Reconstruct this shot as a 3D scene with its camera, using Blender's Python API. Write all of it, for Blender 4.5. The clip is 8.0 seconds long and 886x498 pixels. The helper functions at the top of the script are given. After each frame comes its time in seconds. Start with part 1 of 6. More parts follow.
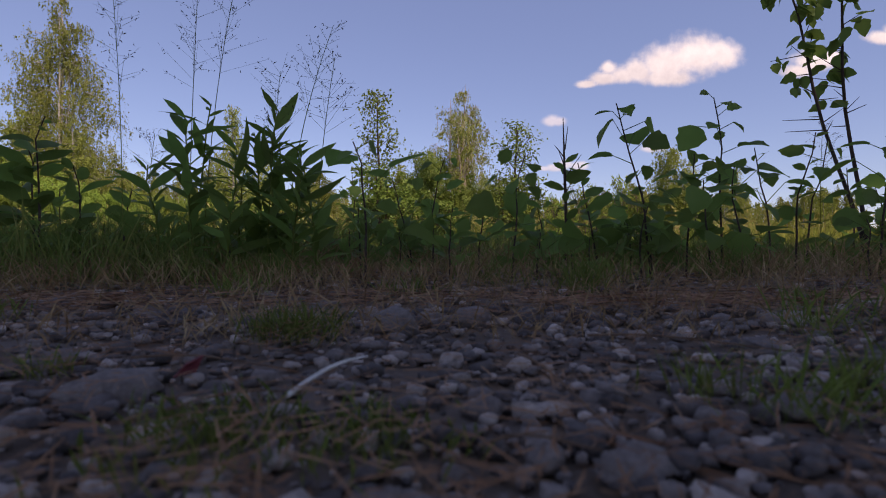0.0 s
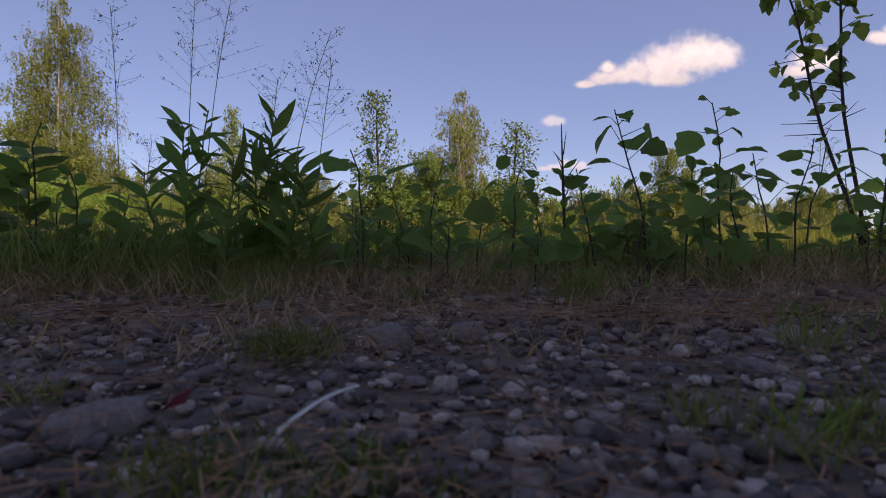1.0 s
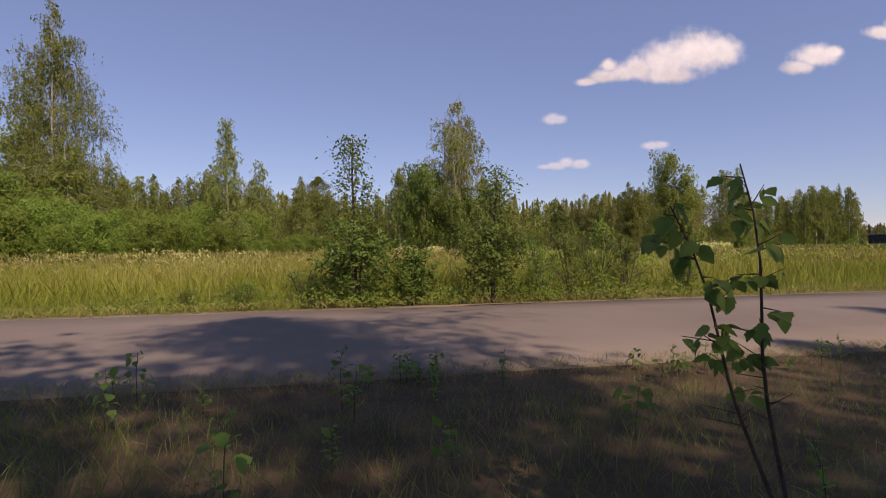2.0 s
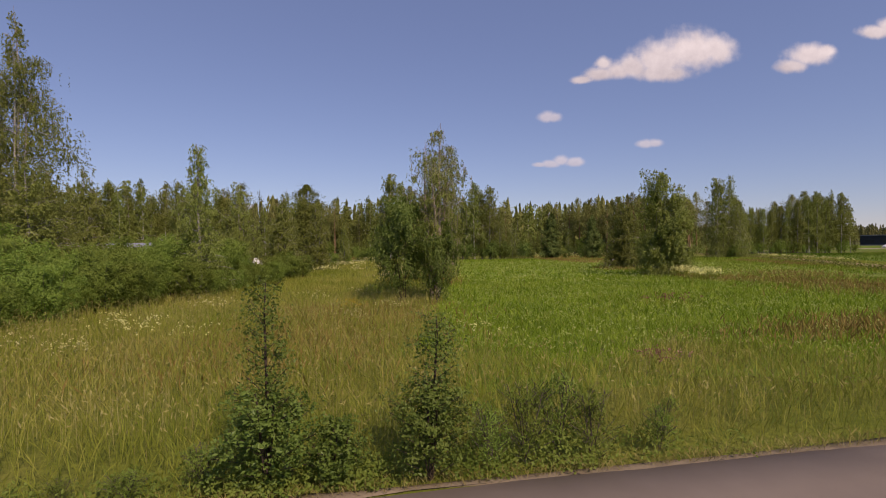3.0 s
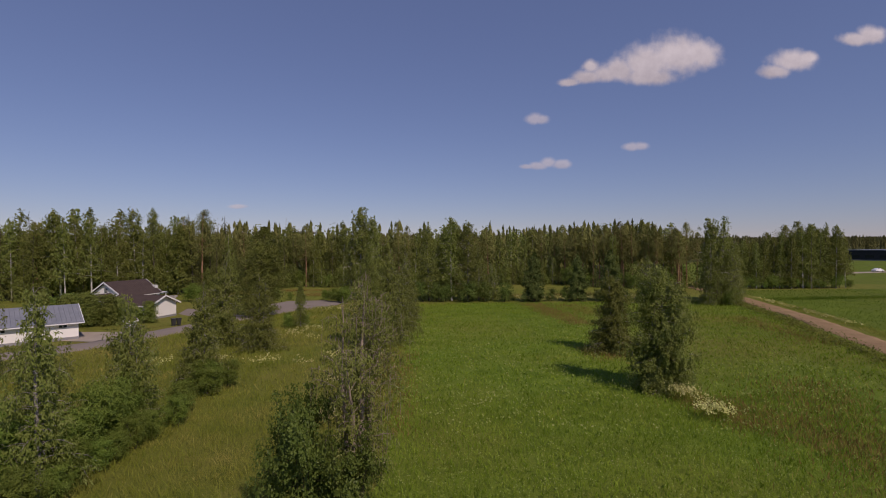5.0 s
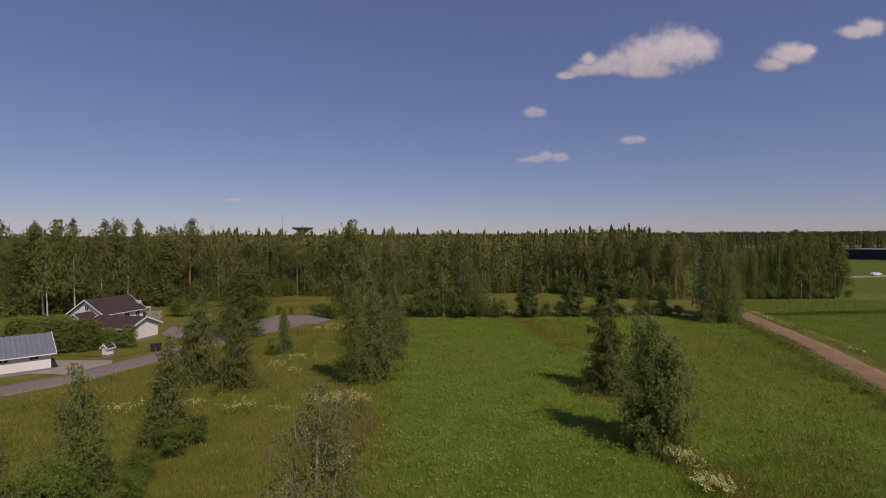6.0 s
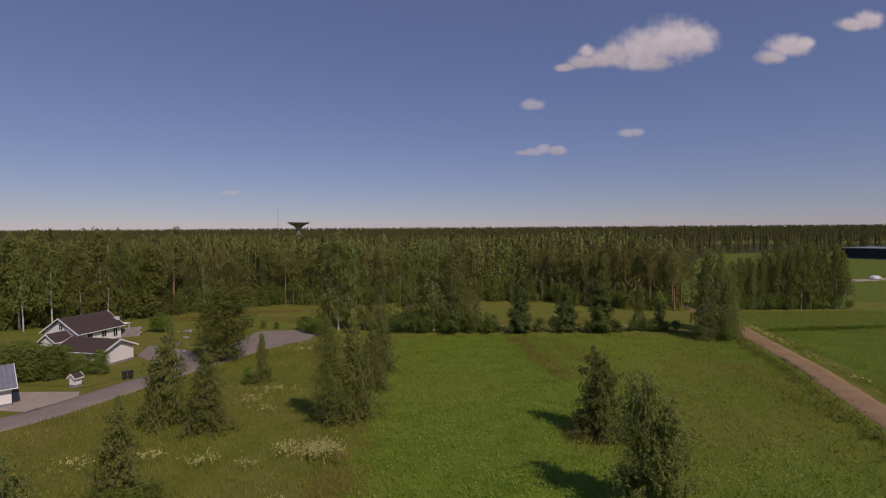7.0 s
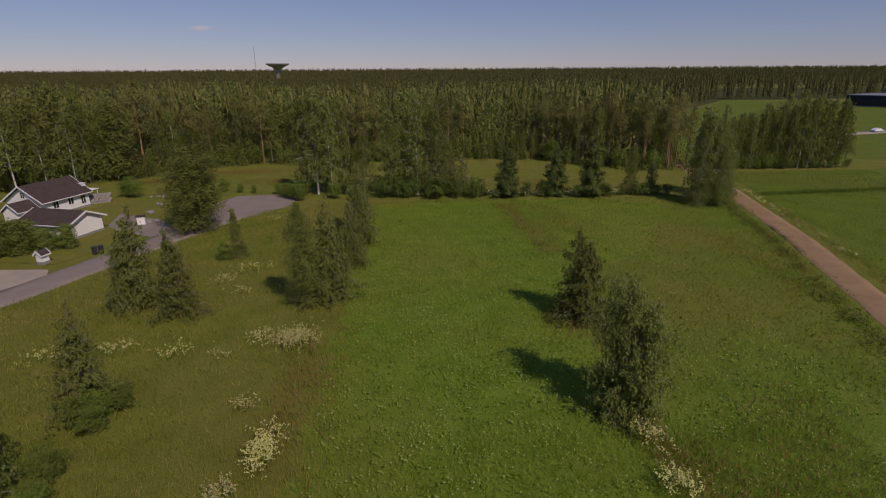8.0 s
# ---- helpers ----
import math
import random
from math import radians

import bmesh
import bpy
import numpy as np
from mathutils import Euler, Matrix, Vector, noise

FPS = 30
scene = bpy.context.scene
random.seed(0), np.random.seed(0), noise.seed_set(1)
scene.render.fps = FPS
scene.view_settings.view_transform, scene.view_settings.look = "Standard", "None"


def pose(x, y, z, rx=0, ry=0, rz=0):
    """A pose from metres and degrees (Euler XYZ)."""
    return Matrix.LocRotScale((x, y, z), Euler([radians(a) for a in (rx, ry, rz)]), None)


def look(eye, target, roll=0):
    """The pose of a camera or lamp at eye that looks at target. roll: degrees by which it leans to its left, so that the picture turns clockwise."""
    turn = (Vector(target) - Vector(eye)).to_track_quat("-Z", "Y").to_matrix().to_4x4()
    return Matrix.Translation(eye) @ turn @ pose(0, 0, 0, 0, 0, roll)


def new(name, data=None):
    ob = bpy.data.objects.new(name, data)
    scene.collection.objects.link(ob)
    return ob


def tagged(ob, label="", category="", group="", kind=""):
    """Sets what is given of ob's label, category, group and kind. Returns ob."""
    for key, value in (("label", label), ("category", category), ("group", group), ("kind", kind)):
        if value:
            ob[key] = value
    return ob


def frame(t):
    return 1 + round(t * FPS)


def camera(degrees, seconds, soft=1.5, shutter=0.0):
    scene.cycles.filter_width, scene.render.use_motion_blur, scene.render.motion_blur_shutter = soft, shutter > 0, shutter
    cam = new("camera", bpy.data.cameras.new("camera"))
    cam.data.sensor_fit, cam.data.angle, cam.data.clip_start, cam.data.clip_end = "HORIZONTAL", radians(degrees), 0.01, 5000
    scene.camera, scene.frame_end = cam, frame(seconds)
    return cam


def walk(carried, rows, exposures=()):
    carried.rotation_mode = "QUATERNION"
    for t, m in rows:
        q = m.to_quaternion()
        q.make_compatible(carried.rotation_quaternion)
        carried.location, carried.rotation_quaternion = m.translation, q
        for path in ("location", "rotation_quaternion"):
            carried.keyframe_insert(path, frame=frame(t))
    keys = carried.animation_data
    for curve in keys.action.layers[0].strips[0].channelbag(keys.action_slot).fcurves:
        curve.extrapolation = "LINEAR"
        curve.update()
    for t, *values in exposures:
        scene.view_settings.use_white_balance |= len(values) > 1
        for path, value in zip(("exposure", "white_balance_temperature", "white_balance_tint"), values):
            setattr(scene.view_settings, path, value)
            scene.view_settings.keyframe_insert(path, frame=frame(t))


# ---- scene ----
cam = camera(81.5, 8.0, 1.0)
cam.data.dof.use_dof, cam.data.dof.focus_distance, cam.data.dof.aperture_fstop = True, 2.5, 16.0
PATH = [
    (0, (0.45, 0.0, 0.055), (0.425, 2.0, 0.058), -0.3),
    (0.5, (0.45, 0.0, 0.055), (0.424, 2.0, 0.057), -0.3),
    (0.8, (0.45, 0.0, 0.057), (0.425, 2.0, 0.060), -0.3),
    (1.0, (0.453, 0.002, 0.067), (0.430, 2.002, 0.070), -0.3),
    (1.1, (0.462, 0.005, 0.095), (0.440, 2.005, 0.098), -0.4),
    (1.2, (0.475, 0.01, 0.155), (0.450, 2.01, 0.157), -0.5),
    (2.3, (1.036, 0.398, 1.281), (1.006, 2.398, 1.279), -0.8),
    (2.5, (1.185, 0.548, 1.668), (1.16, 2.547, 1.663), -0.7),
    (3, (1.704, 1.505, 3.057), (1.693, 3.505, 3.046), -0.7),
    (3.5, (2.351, 3.416, 4.92), (2.352, 5.416, 4.904), -0.7),
    (4, (3.075, 5.993, 7.082), (3.089, 7.993, 7.065), -0.7),
    (4.5, (3.806, 8.379, 9.222), (3.834, 10.379, 9.217), -0.5),
    (5.8, (5.35, 11.792, 14.708), (5.396, 13.791, 14.675), -0.4),
    (6, (5.668, 12.464, 15.506), (5.715, 14.464, 15.468), -0.4),
    (6.5, (6.4, 14.155, 17.426), (6.45, 16.154, 17.375), -0.4),
    (7, (7.275, 16.087, 19.481), (7.331, 18.085, 19.414), -0.4),
    (7.2, (7.56, 16.99, 20.07), (7.62, 18.987, 19.995), -0.4),
    (7.35, (7.74, 17.69, 20.38), (7.803, 19.678, 20.215), -0.4),
    (7.5, (7.911, 18.393, 20.604), (7.979, 20.37, 20.308), -0.5),
    (8, (8.66, 20.792, 21.994), (8.743, 22.682, 21.345), -0.4),
]
walk(cam, [(t, look(eye, target, roll)) for t, eye, target, roll in PATH],
     [(0, 0.52, 7500, 28), (1.2, 0.52, 7500, 28), (2.3, 0.2, 7300, 27), (2.8, 0.1, 7250, 27), (3.5, -0.04, 7200, 27), (4.0, -0.33, 6900, 28), (4.5, -0.42, 6750, 28), (6, -0.57, 6700, 29), (7, -0.62, 6700, 29), (8, -0.66, 6650, 28)])

# ---- world, sun, exposure ----
SUN_ELEV, SUN_DIR = 45.0, Vector((0.56, -0.83, 0.0)).normalized()
world = bpy.data.worlds.new("sky")
scene.world = world
world.use_nodes = True
wn = world.node_tree.nodes
sky = wn.new("ShaderNodeTexSky")
sky.sky_type = "NISHITA"
sky.sun_disc = False
sky.sun_elevation = radians(SUN_ELEV)
sky.sun_rotation = math.atan2(SUN_DIR.x, SUN_DIR.y)
sky.air_density, sky.dust_density, sky.ozone_density = 1.0, 0.0, 2.5
wn["Background"].inputs["Strength"].default_value = 0.085
tint = wn.new("ShaderNodeMix")
tint.data_type, tint.blend_type = "RGBA", "MULTIPLY"
tint.inputs[0].default_value, tint.inputs[7].default_value = 1.0, (0.96, 1.0, 1.11, 1)
world.node_tree.links.new(sky.outputs[0], tint.inputs[6])
even = wn.new("ShaderNodeMix")
even.data_type = "RGBA"
even.inputs[0].default_value, even.inputs[7].default_value = 0.35, (2.15, 3.1, 6.0, 1)
world.node_tree.links.new(tint.outputs[2], even.inputs[6])
world.node_tree.links.new(even.outputs[2], wn["Background"].inputs["Color"])

sun = new("sun", bpy.data.lights.new("sun", "SUN"))
sun.data.energy, sun.data.angle, sun.data.color = 3.8, radians(0.53), (1.0, 0.92, 0.78)
sun_at = SUN_DIR * math.cos(radians(SUN_ELEV)) + Vector((0, 0, math.sin(radians(SUN_ELEV))))
sun.matrix_world = look(sun_at * 50, (0, 0, 0))


# ---- materials ----
def nodes_of(name):
    m = bpy.data.materials.new(name)
    m.use_nodes = True
    t = m.node_tree
    return m, t, t.nodes["Principled BSDF"]


def ramp(t, fac, stops):
    r = t.nodes.new("ShaderNodeValToRGB")
    els = r.color_ramp.elements
    while len(els) < len(stops):
        els.new(0.5)
    for e, (p, c) in zip(els, stops):
        e.position, e.color = p, (*c, 1)
    t.links.new(fac, r.inputs[0])
    return r.outputs[0]


def noise_tex(t, scale, detail=4, rough=0.6, stretch=None, coord="Object"):
    c = t.nodes.new("ShaderNodeTexCoord")
    n = t.nodes.new("ShaderNodeTexNoise")
    n.inputs["Scale"].default_value, n.inputs["Detail"].default_value, n.inputs["Roughness"].default_value = scale, detail, rough
    src = c.outputs[coord]
    if stretch:
        mp = t.nodes.new("ShaderNodeMapping")
        mp.inputs["Scale"].default_value = stretch
        t.links.new(src, mp.inputs[0])
        src = mp.outputs[0]
    t.links.new(src, n.inputs["Vector"])
    return n.outputs["Fac"]


def mix_col(t, fac, a, b, mode="MIX"):
    m = t.nodes.new("ShaderNodeMix")
    m.data_type, m.blend_type = "RGBA", mode
    for sock, v in ((m.inputs[0], fac), (m.inputs[6], a), (m.inputs[7], b)):
        if isinstance(v, (int, float)):
            sock.default_value = v
        elif isinstance(v, tuple):
            sock.default_value = (*v, 1)
        else:
            t.links.new(v, sock)
    return m.outputs[2]


def bump(t, b, height, strength, dist=0.02):
    n = t.nodes.new("ShaderNodeBump")
    n.inputs["Strength"].default_value, n.inputs["Distance"].default_value = strength, dist
    t.links.new(height, n.inputs["Height"])
    t.links.new(n.outputs[0], b.inputs["Normal"])


def leaf_mat(name, dark, mid, light, through_light=0.35, rough=0.55, per_object=0.2, patch=0.9):
    """Foliage: three tones spread over the leaves, thin enough to let light through."""
    m, t, b = nodes_of(name)
    g = t.nodes.new("ShaderNodeNewGeometry")
    mixed = t.nodes.new("ShaderNodeMath")
    mixed.operation = "MULTIPLY_ADD"
    mixed.inputs[1].default_value = 0.32
    clump = t.nodes.new("ShaderNodeMapRange")
    clump.inputs[1].default_value, clump.inputs[2].default_value, clump.inputs[4].default_value = 0.3, 0.7, 0.7
    t.links.new(noise_tex(t, patch, 4, 0.6), clump.inputs[0])
    t.links.new(g.outputs["Random Per Island"], mixed.inputs[0])
    t.links.new(clump.outputs[0], mixed.inputs[2])
    col = ramp(t, mixed.outputs[0], [(0.05, dark), (0.5, mid), (1.0, light)])
    info = t.nodes.new("ShaderNodeObjectInfo")
    hsv = t.nodes.new("ShaderNodeHueSaturation")
    mr = t.nodes.new("ShaderNodeMapRange")
    mr.inputs[3].default_value, mr.inputs[4].default_value = 1 - per_object, 1 + per_object
    t.links.new(info.outputs["Random"], mr.inputs[0])
    t.links.new(mr.outputs[0], hsv.inputs["Value"])
    hue = t.nodes.new("ShaderNodeMapRange")
    hue.inputs[3].default_value, hue.inputs[4].default_value = 0.488, 0.512
    t.links.new(info.outputs["Random"], hue.inputs[0])
    t.links.new(hue.outputs[0], hsv.inputs["Hue"])
    t.links.new(col, hsv.inputs["Color"])
    b.inputs["Roughness"].default_value = rough
    b.inputs["Specular IOR Level"].default_value = 0.16 if through_light > 0.25 else 0.06
    t.links.new(hsv.outputs[0], b.inputs["Base Color"])
    tr = t.nodes.new("ShaderNodeBsdfTranslucent")
    t.links.new(hsv.outputs[0], tr.inputs["Color"])
    mx = t.nodes.new("ShaderNodeMixShader")
    mx.inputs[0].default_value = through_light
    t.links.new(b.outputs[0], mx.inputs[1])
    t.links.new(tr.outputs[0], mx.inputs[2])
    t.links.new(mx.outputs[0], t.nodes["Material Output"].inputs["Surface"])
    return m


def rough_mat(name, stops, scale, rough=0.85, fine=30.0, relief=0.3, stretch=None, dist=0.01):
    """A surface with a broad and a fine scale of variation and a little relief."""
    m, t, b = nodes_of(name)
    broad = noise_tex(t, scale, 5, 0.6, stretch)
    small = noise_tex(t, fine, 4, 0.7, stretch)
    col = mix_col(t, 0.35, ramp(t, broad, stops), ramp(t, small, stops))
    t.links.new(col, b.inputs["Base Color"])
    b.inputs["Roughness"].default_value = rough
    b.inputs["Specular IOR Level"].default_value = 0.5 if rough < 0.7 else 0.12
    bump(t, b, small, relief, dist)
    return m


M = {
    "birch_leaf": leaf_mat("birch_leaf", (0.172, 0.204, 0.043), (0.23, 0.26, 0.06), (0.287, 0.303, 0.088), 0.46),
    "bush_leaf": leaf_mat("bush_leaf", (0.12, 0.186, 0.0257), (0.192, 0.264, 0.0457), (0.264, 0.336, 0.0714), 0.42),
    "dark_leaf": leaf_mat("dark_leaf", (0.075, 0.118, 0.02), (0.125, 0.178, 0.033), (0.21, 0.265, 0.065), 0.38, 0.42, 0.15, 3.0),
    "alder_leaf": leaf_mat("alder_leaf", (0.144, 0.185, 0.0346), (0.199, 0.232, 0.0495), (0.237, 0.261, 0.0655), 0.4),
    "spruce_needle": leaf_mat("spruce_needle", (0.095, 0.108, 0.032), (0.14, 0.15, 0.042), (0.185, 0.185, 0.055), 0.25),
    "pine_needle": leaf_mat("pine_needle", (0.145, 0.156, 0.042), (0.205, 0.208, 0.056), (0.26, 0.25, 0.072), 0.28),
    "young_needle": leaf_mat("young_needle", (0.06, 0.085, 0.022), (0.10, 0.13, 0.034), (0.15, 0.18, 0.05), 0.15),
    "far_needle": leaf_mat("far_needle", (0.10, 0.106, 0.034), (0.15, 0.155, 0.048), (0.21, 0.20, 0.065), 0.4, 0.8, 0.1, 0.03),
    "clover": leaf_mat("clover", (0.2, 0.28, 0.05), (0.28, 0.36, 0.09), (0.42, 0.45, 0.18), 0.3, 0.6, 0.1, 0.3),
    "sprout_leaf": leaf_mat("sprout_leaf", (0.11, 0.185, 0.038), (0.15, 0.235, 0.052), (0.2, 0.29, 0.075), 0.55, 0.5, 0.25, 6.0),
    "meadow_blade": leaf_mat("meadow_blade", (0.14, 0.192, 0.0173), (0.248, 0.271, 0.0384), (0.438, 0.366, 0.106), 0.35, 0.6, 0.1, 0.22),
    "crop_blade": leaf_mat("crop_blade", (0.106, 0.189, 0.0119), (0.185, 0.303, 0.022), (0.328, 0.426, 0.0572), 0.35, 0.6, 0.1, 0.3),
    "field_blade": leaf_mat("field_blade", (0.075, 0.125, 0.01), (0.12, 0.175, 0.016), (0.19, 0.235, 0.032), 0.35, 0.6, 0.1, 0.12),
    "verge_blade": leaf_mat("verge_blade", (0.08, 0.12, 0.02), (0.14, 0.18, 0.035), (0.27, 0.24, 0.08), 0.35, 0.6, 0.2, 2.0),
    "straw": leaf_mat("straw", (0.2, 0.11, 0.05), (0.31, 0.20, 0.095), (0.43, 0.32, 0.17), 0.1, 0.7, 0.1, 12.0),
    "seed_head": leaf_mat("seed_head", (0.2, 0.16, 0.05), (0.28, 0.23, 0.08), (0.36, 0.31, 0.13), 0.2, 0.7, 0.1, 0.3),
    "flower_white": leaf_mat("flower_white", (0.45, 0.43, 0.14), (0.6, 0.56, 0.22), (0.74, 0.70, 0.36), 0.3),
    "flower_yellow": leaf_mat("flower_yellow", (0.36, 0.3, 0.03), (0.5, 0.42, 0.05), (0.6, 0.52, 0.09), 0.3),
    "flower_pink": leaf_mat("flower_pink", (0.22, 0.10, 0.07), (0.3, 0.15, 0.10), (0.36, 0.22, 0.15), 0.3),
}
M["birch_bark"] = rough_mat("birch_bark", [(0.38, (0.07, 0.06, 0.05)), (0.55, (0.36, 0.33, 0.3)), (1, (0.6, 0.57, 0.52))], 2.0, 0.7, 9.0, 0.3, (1, 1, 4))
M["white_bark"] = rough_mat("white_bark", [(0.3, (0.2, 0.17, 0.15)), (0.42, (0.55, 0.51, 0.47)), (1, (0.72, 0.69, 0.64))], 1.2, 0.7, 9.0, 0.3, (1, 1, 3))
M["pale_bark"] = rough_mat("pale_bark", [(0.3, (0.2, 0.15, 0.11)), (0.6, (0.36, 0.29, 0.23)), (1, (0.5, 0.44, 0.37))], 2.0, 0.8, 9.0, 0.3, (1, 1, 3))
M["grey_bark"] = rough_mat("grey_bark", [(0.3, (0.06, 0.05, 0.04)), (0.7, (0.16, 0.13, 0.10))], 4.0, 0.9, 25, 0.5, (1, 1, 0.3))
M["pine_bark"] = rough_mat("pine_bark", [(0.3, (0.2, 0.11, 0.065)), (0.7, (0.46, 0.27, 0.165))], 3.0, 0.9, 20, 0.5, (1, 1, 0.4))
M["twig_bark"] = rough_mat("twig_bark", [(0.3, (0.035, 0.025, 0.02)), (0.7, (0.09, 0.065, 0.05))], 30.0, 0.8, 90, 0.3)
M["asphalt"] = rough_mat("asphalt", [(0.3, (0.165, 0.13, 0.105)), (0.7, (0.225, 0.18, 0.148))], 0.6, 0.9, 140, 0.25, None, 0.004)
M["dirt"] = rough_mat("dirt", [(0.3, (0.228, 0.147, 0.076)), (0.7, (0.338, 0.231, 0.125))], 0.4, 0.95, 12, 0.4, None, 0.02)
M["gravel_bed"] = rough_mat("gravel_bed", [(0.3, (0.08, 0.056, 0.042)), (0.5, (0.15, 0.11, 0.082)), (0.75, (0.2, 0.165, 0.145))], 9.0, 0.95, 70, 0.6, None, 0.006)
M["white_wall"] = rough_mat("white_wall", [(0.3, (0.8, 0.775, 0.72)), (0.7, (0.86, 0.84, 0.79))], 0.7, 0.7, 14, 0.05)
M["white_trim"] = rough_mat("white_trim", [(0.3, (0.76, 0.75, 0.72)), (0.7, (0.82, 0.81, 0.79))], 2.0, 0.6, 30, 0.05)
M["dark_roof"] = rough_mat("dark_roof", [(0.3, (0.058, 0.042, 0.037)), (0.7, (0.09, 0.066, 0.058))], 1.2, 0.8, 8, 0.25)
M["grey_roof"] = rough_mat("grey_roof", [(0.3, (0.16, 0.17, 0.19)), (0.7, (0.24, 0.25, 0.27))], 1.0, 0.45, 8, 0.15)
M["old_asphalt"] = rough_mat("old_asphalt", [(0.3, (0.215, 0.18, 0.15)), (0.7, (0.285, 0.24, 0.2))], 0.3, 0.9, 6, 0.2)
M["yard_gravel"] = rough_mat("yard_gravel", [(0.3, (0.3, 0.25, 0.2)), (0.7, (0.42, 0.36, 0.285))], 0.5, 0.95, 9, 0.4)
M["stone"] = rough_mat("stone", [(0.3, (0.2, 0.18, 0.17)), (0.7, (0.36, 0.33, 0.3))], 2.0, 0.9, 15, 0.5)
M["dark_facade"] = rough_mat("dark_facade", [(0.3, (0.022, 0.024, 0.032)), (0.7, (0.04, 0.042, 0.052))], 0.1, 0.75, 2, 0.05)
M["concrete"] = rough_mat("concrete", [(0.3, (0.2, 0.2, 0.2)), (0.7, (0.32, 0.31, 0.3))], 0.2, 0.85, 5, 0.2)
M["black_plastic"] = rough_mat("black_plastic", [(0.3, (0.02, 0.02, 0.02)), (0.7, (0.035, 0.035, 0.035))], 4, 0.5, 30, 0.05)
M["glass_dark"] = rough_mat("glass_dark", [(0.3, (0.02, 0.025, 0.03)), (0.7, (0.03, 0.035, 0.04))], 1, 0.08, 3, 0.02)
M["car_paint"] = rough_mat("car_paint", [(0.3, (0.75, 0.75, 0.75)), (0.7, (0.8, 0.8, 0.8))], 1, 0.25, 20, 0.02)


def ground_mat(name, stops, scale, tint, tint_amount):
    """Field soil and sward seen from above: broad drifts, patches and fine grain."""
    m, t, b = nodes_of(name)
    a = ramp(t, noise_tex(t, scale, 6, 0.65), stops)
    p = ramp(t, noise_tex(t, 0.035, 5, 0.6), [(0.42, (0, 0, 0)), (0.62, (1, 1, 1))])
    fine = noise_tex(t, 7.0, 5, 0.75)
    col = mix_col(t, p, a, mix_col(t, tint_amount, a, tint))
    speck = ramp(t, fine, [(0.3, (0.62, 0.62, 0.62)), (0.7, (1.25, 1.25, 1.25))])
    t.links.new(mix_col(t, 1.0, col, speck, "MULTIPLY"), b.inputs["Base Color"])
    b.inputs["Roughness"].default_value = 0.95
    b.inputs["Specular IOR Level"].default_value = 0.15
    bump(t, b, fine, 0.8, 0.12)
    return m


M["meadow"] = ground_mat("meadow", [(0.3, (0.113, 0.146, 0.015)), (0.55, (0.164, 0.183, 0.0263)), (0.8, (0.235, 0.216, 0.047))], 0.3, (0.197, 0.169, 0.0376), 0.6)
M["hay"] = ground_mat("hay", [(0.3, (0.095, 0.15, 0.012)), (0.55, (0.132, 0.195, 0.019)), (0.8, (0.17, 0.225, 0.032))], 0.25, (0.19, 0.165, 0.032), 0.7)
M["crop"] = ground_mat("crop", [(0.3, (0.094, 0.16, 0.0113)), (0.55, (0.141, 0.216, 0.0188)), (0.8, (0.179, 0.254, 0.0329))], 0.35, (0.207, 0.197, 0.0329), 0.5)
M["ley_dark"] = ground_mat("ley_dark", [(0.3, (0.085, 0.13, 0.01)), (0.55, (0.12, 0.172, 0.014)), (0.8, (0.15, 0.2, 0.022))], 0.2, (0.13, 0.14, 0.025), 0.5)
M["forest_floor"] = rough_mat("forest_floor", [(0.3, (0.045, 0.055, 0.018)), (0.7, (0.08, 0.088, 0.028))], 0.3, 1.0, 4, 0.5)


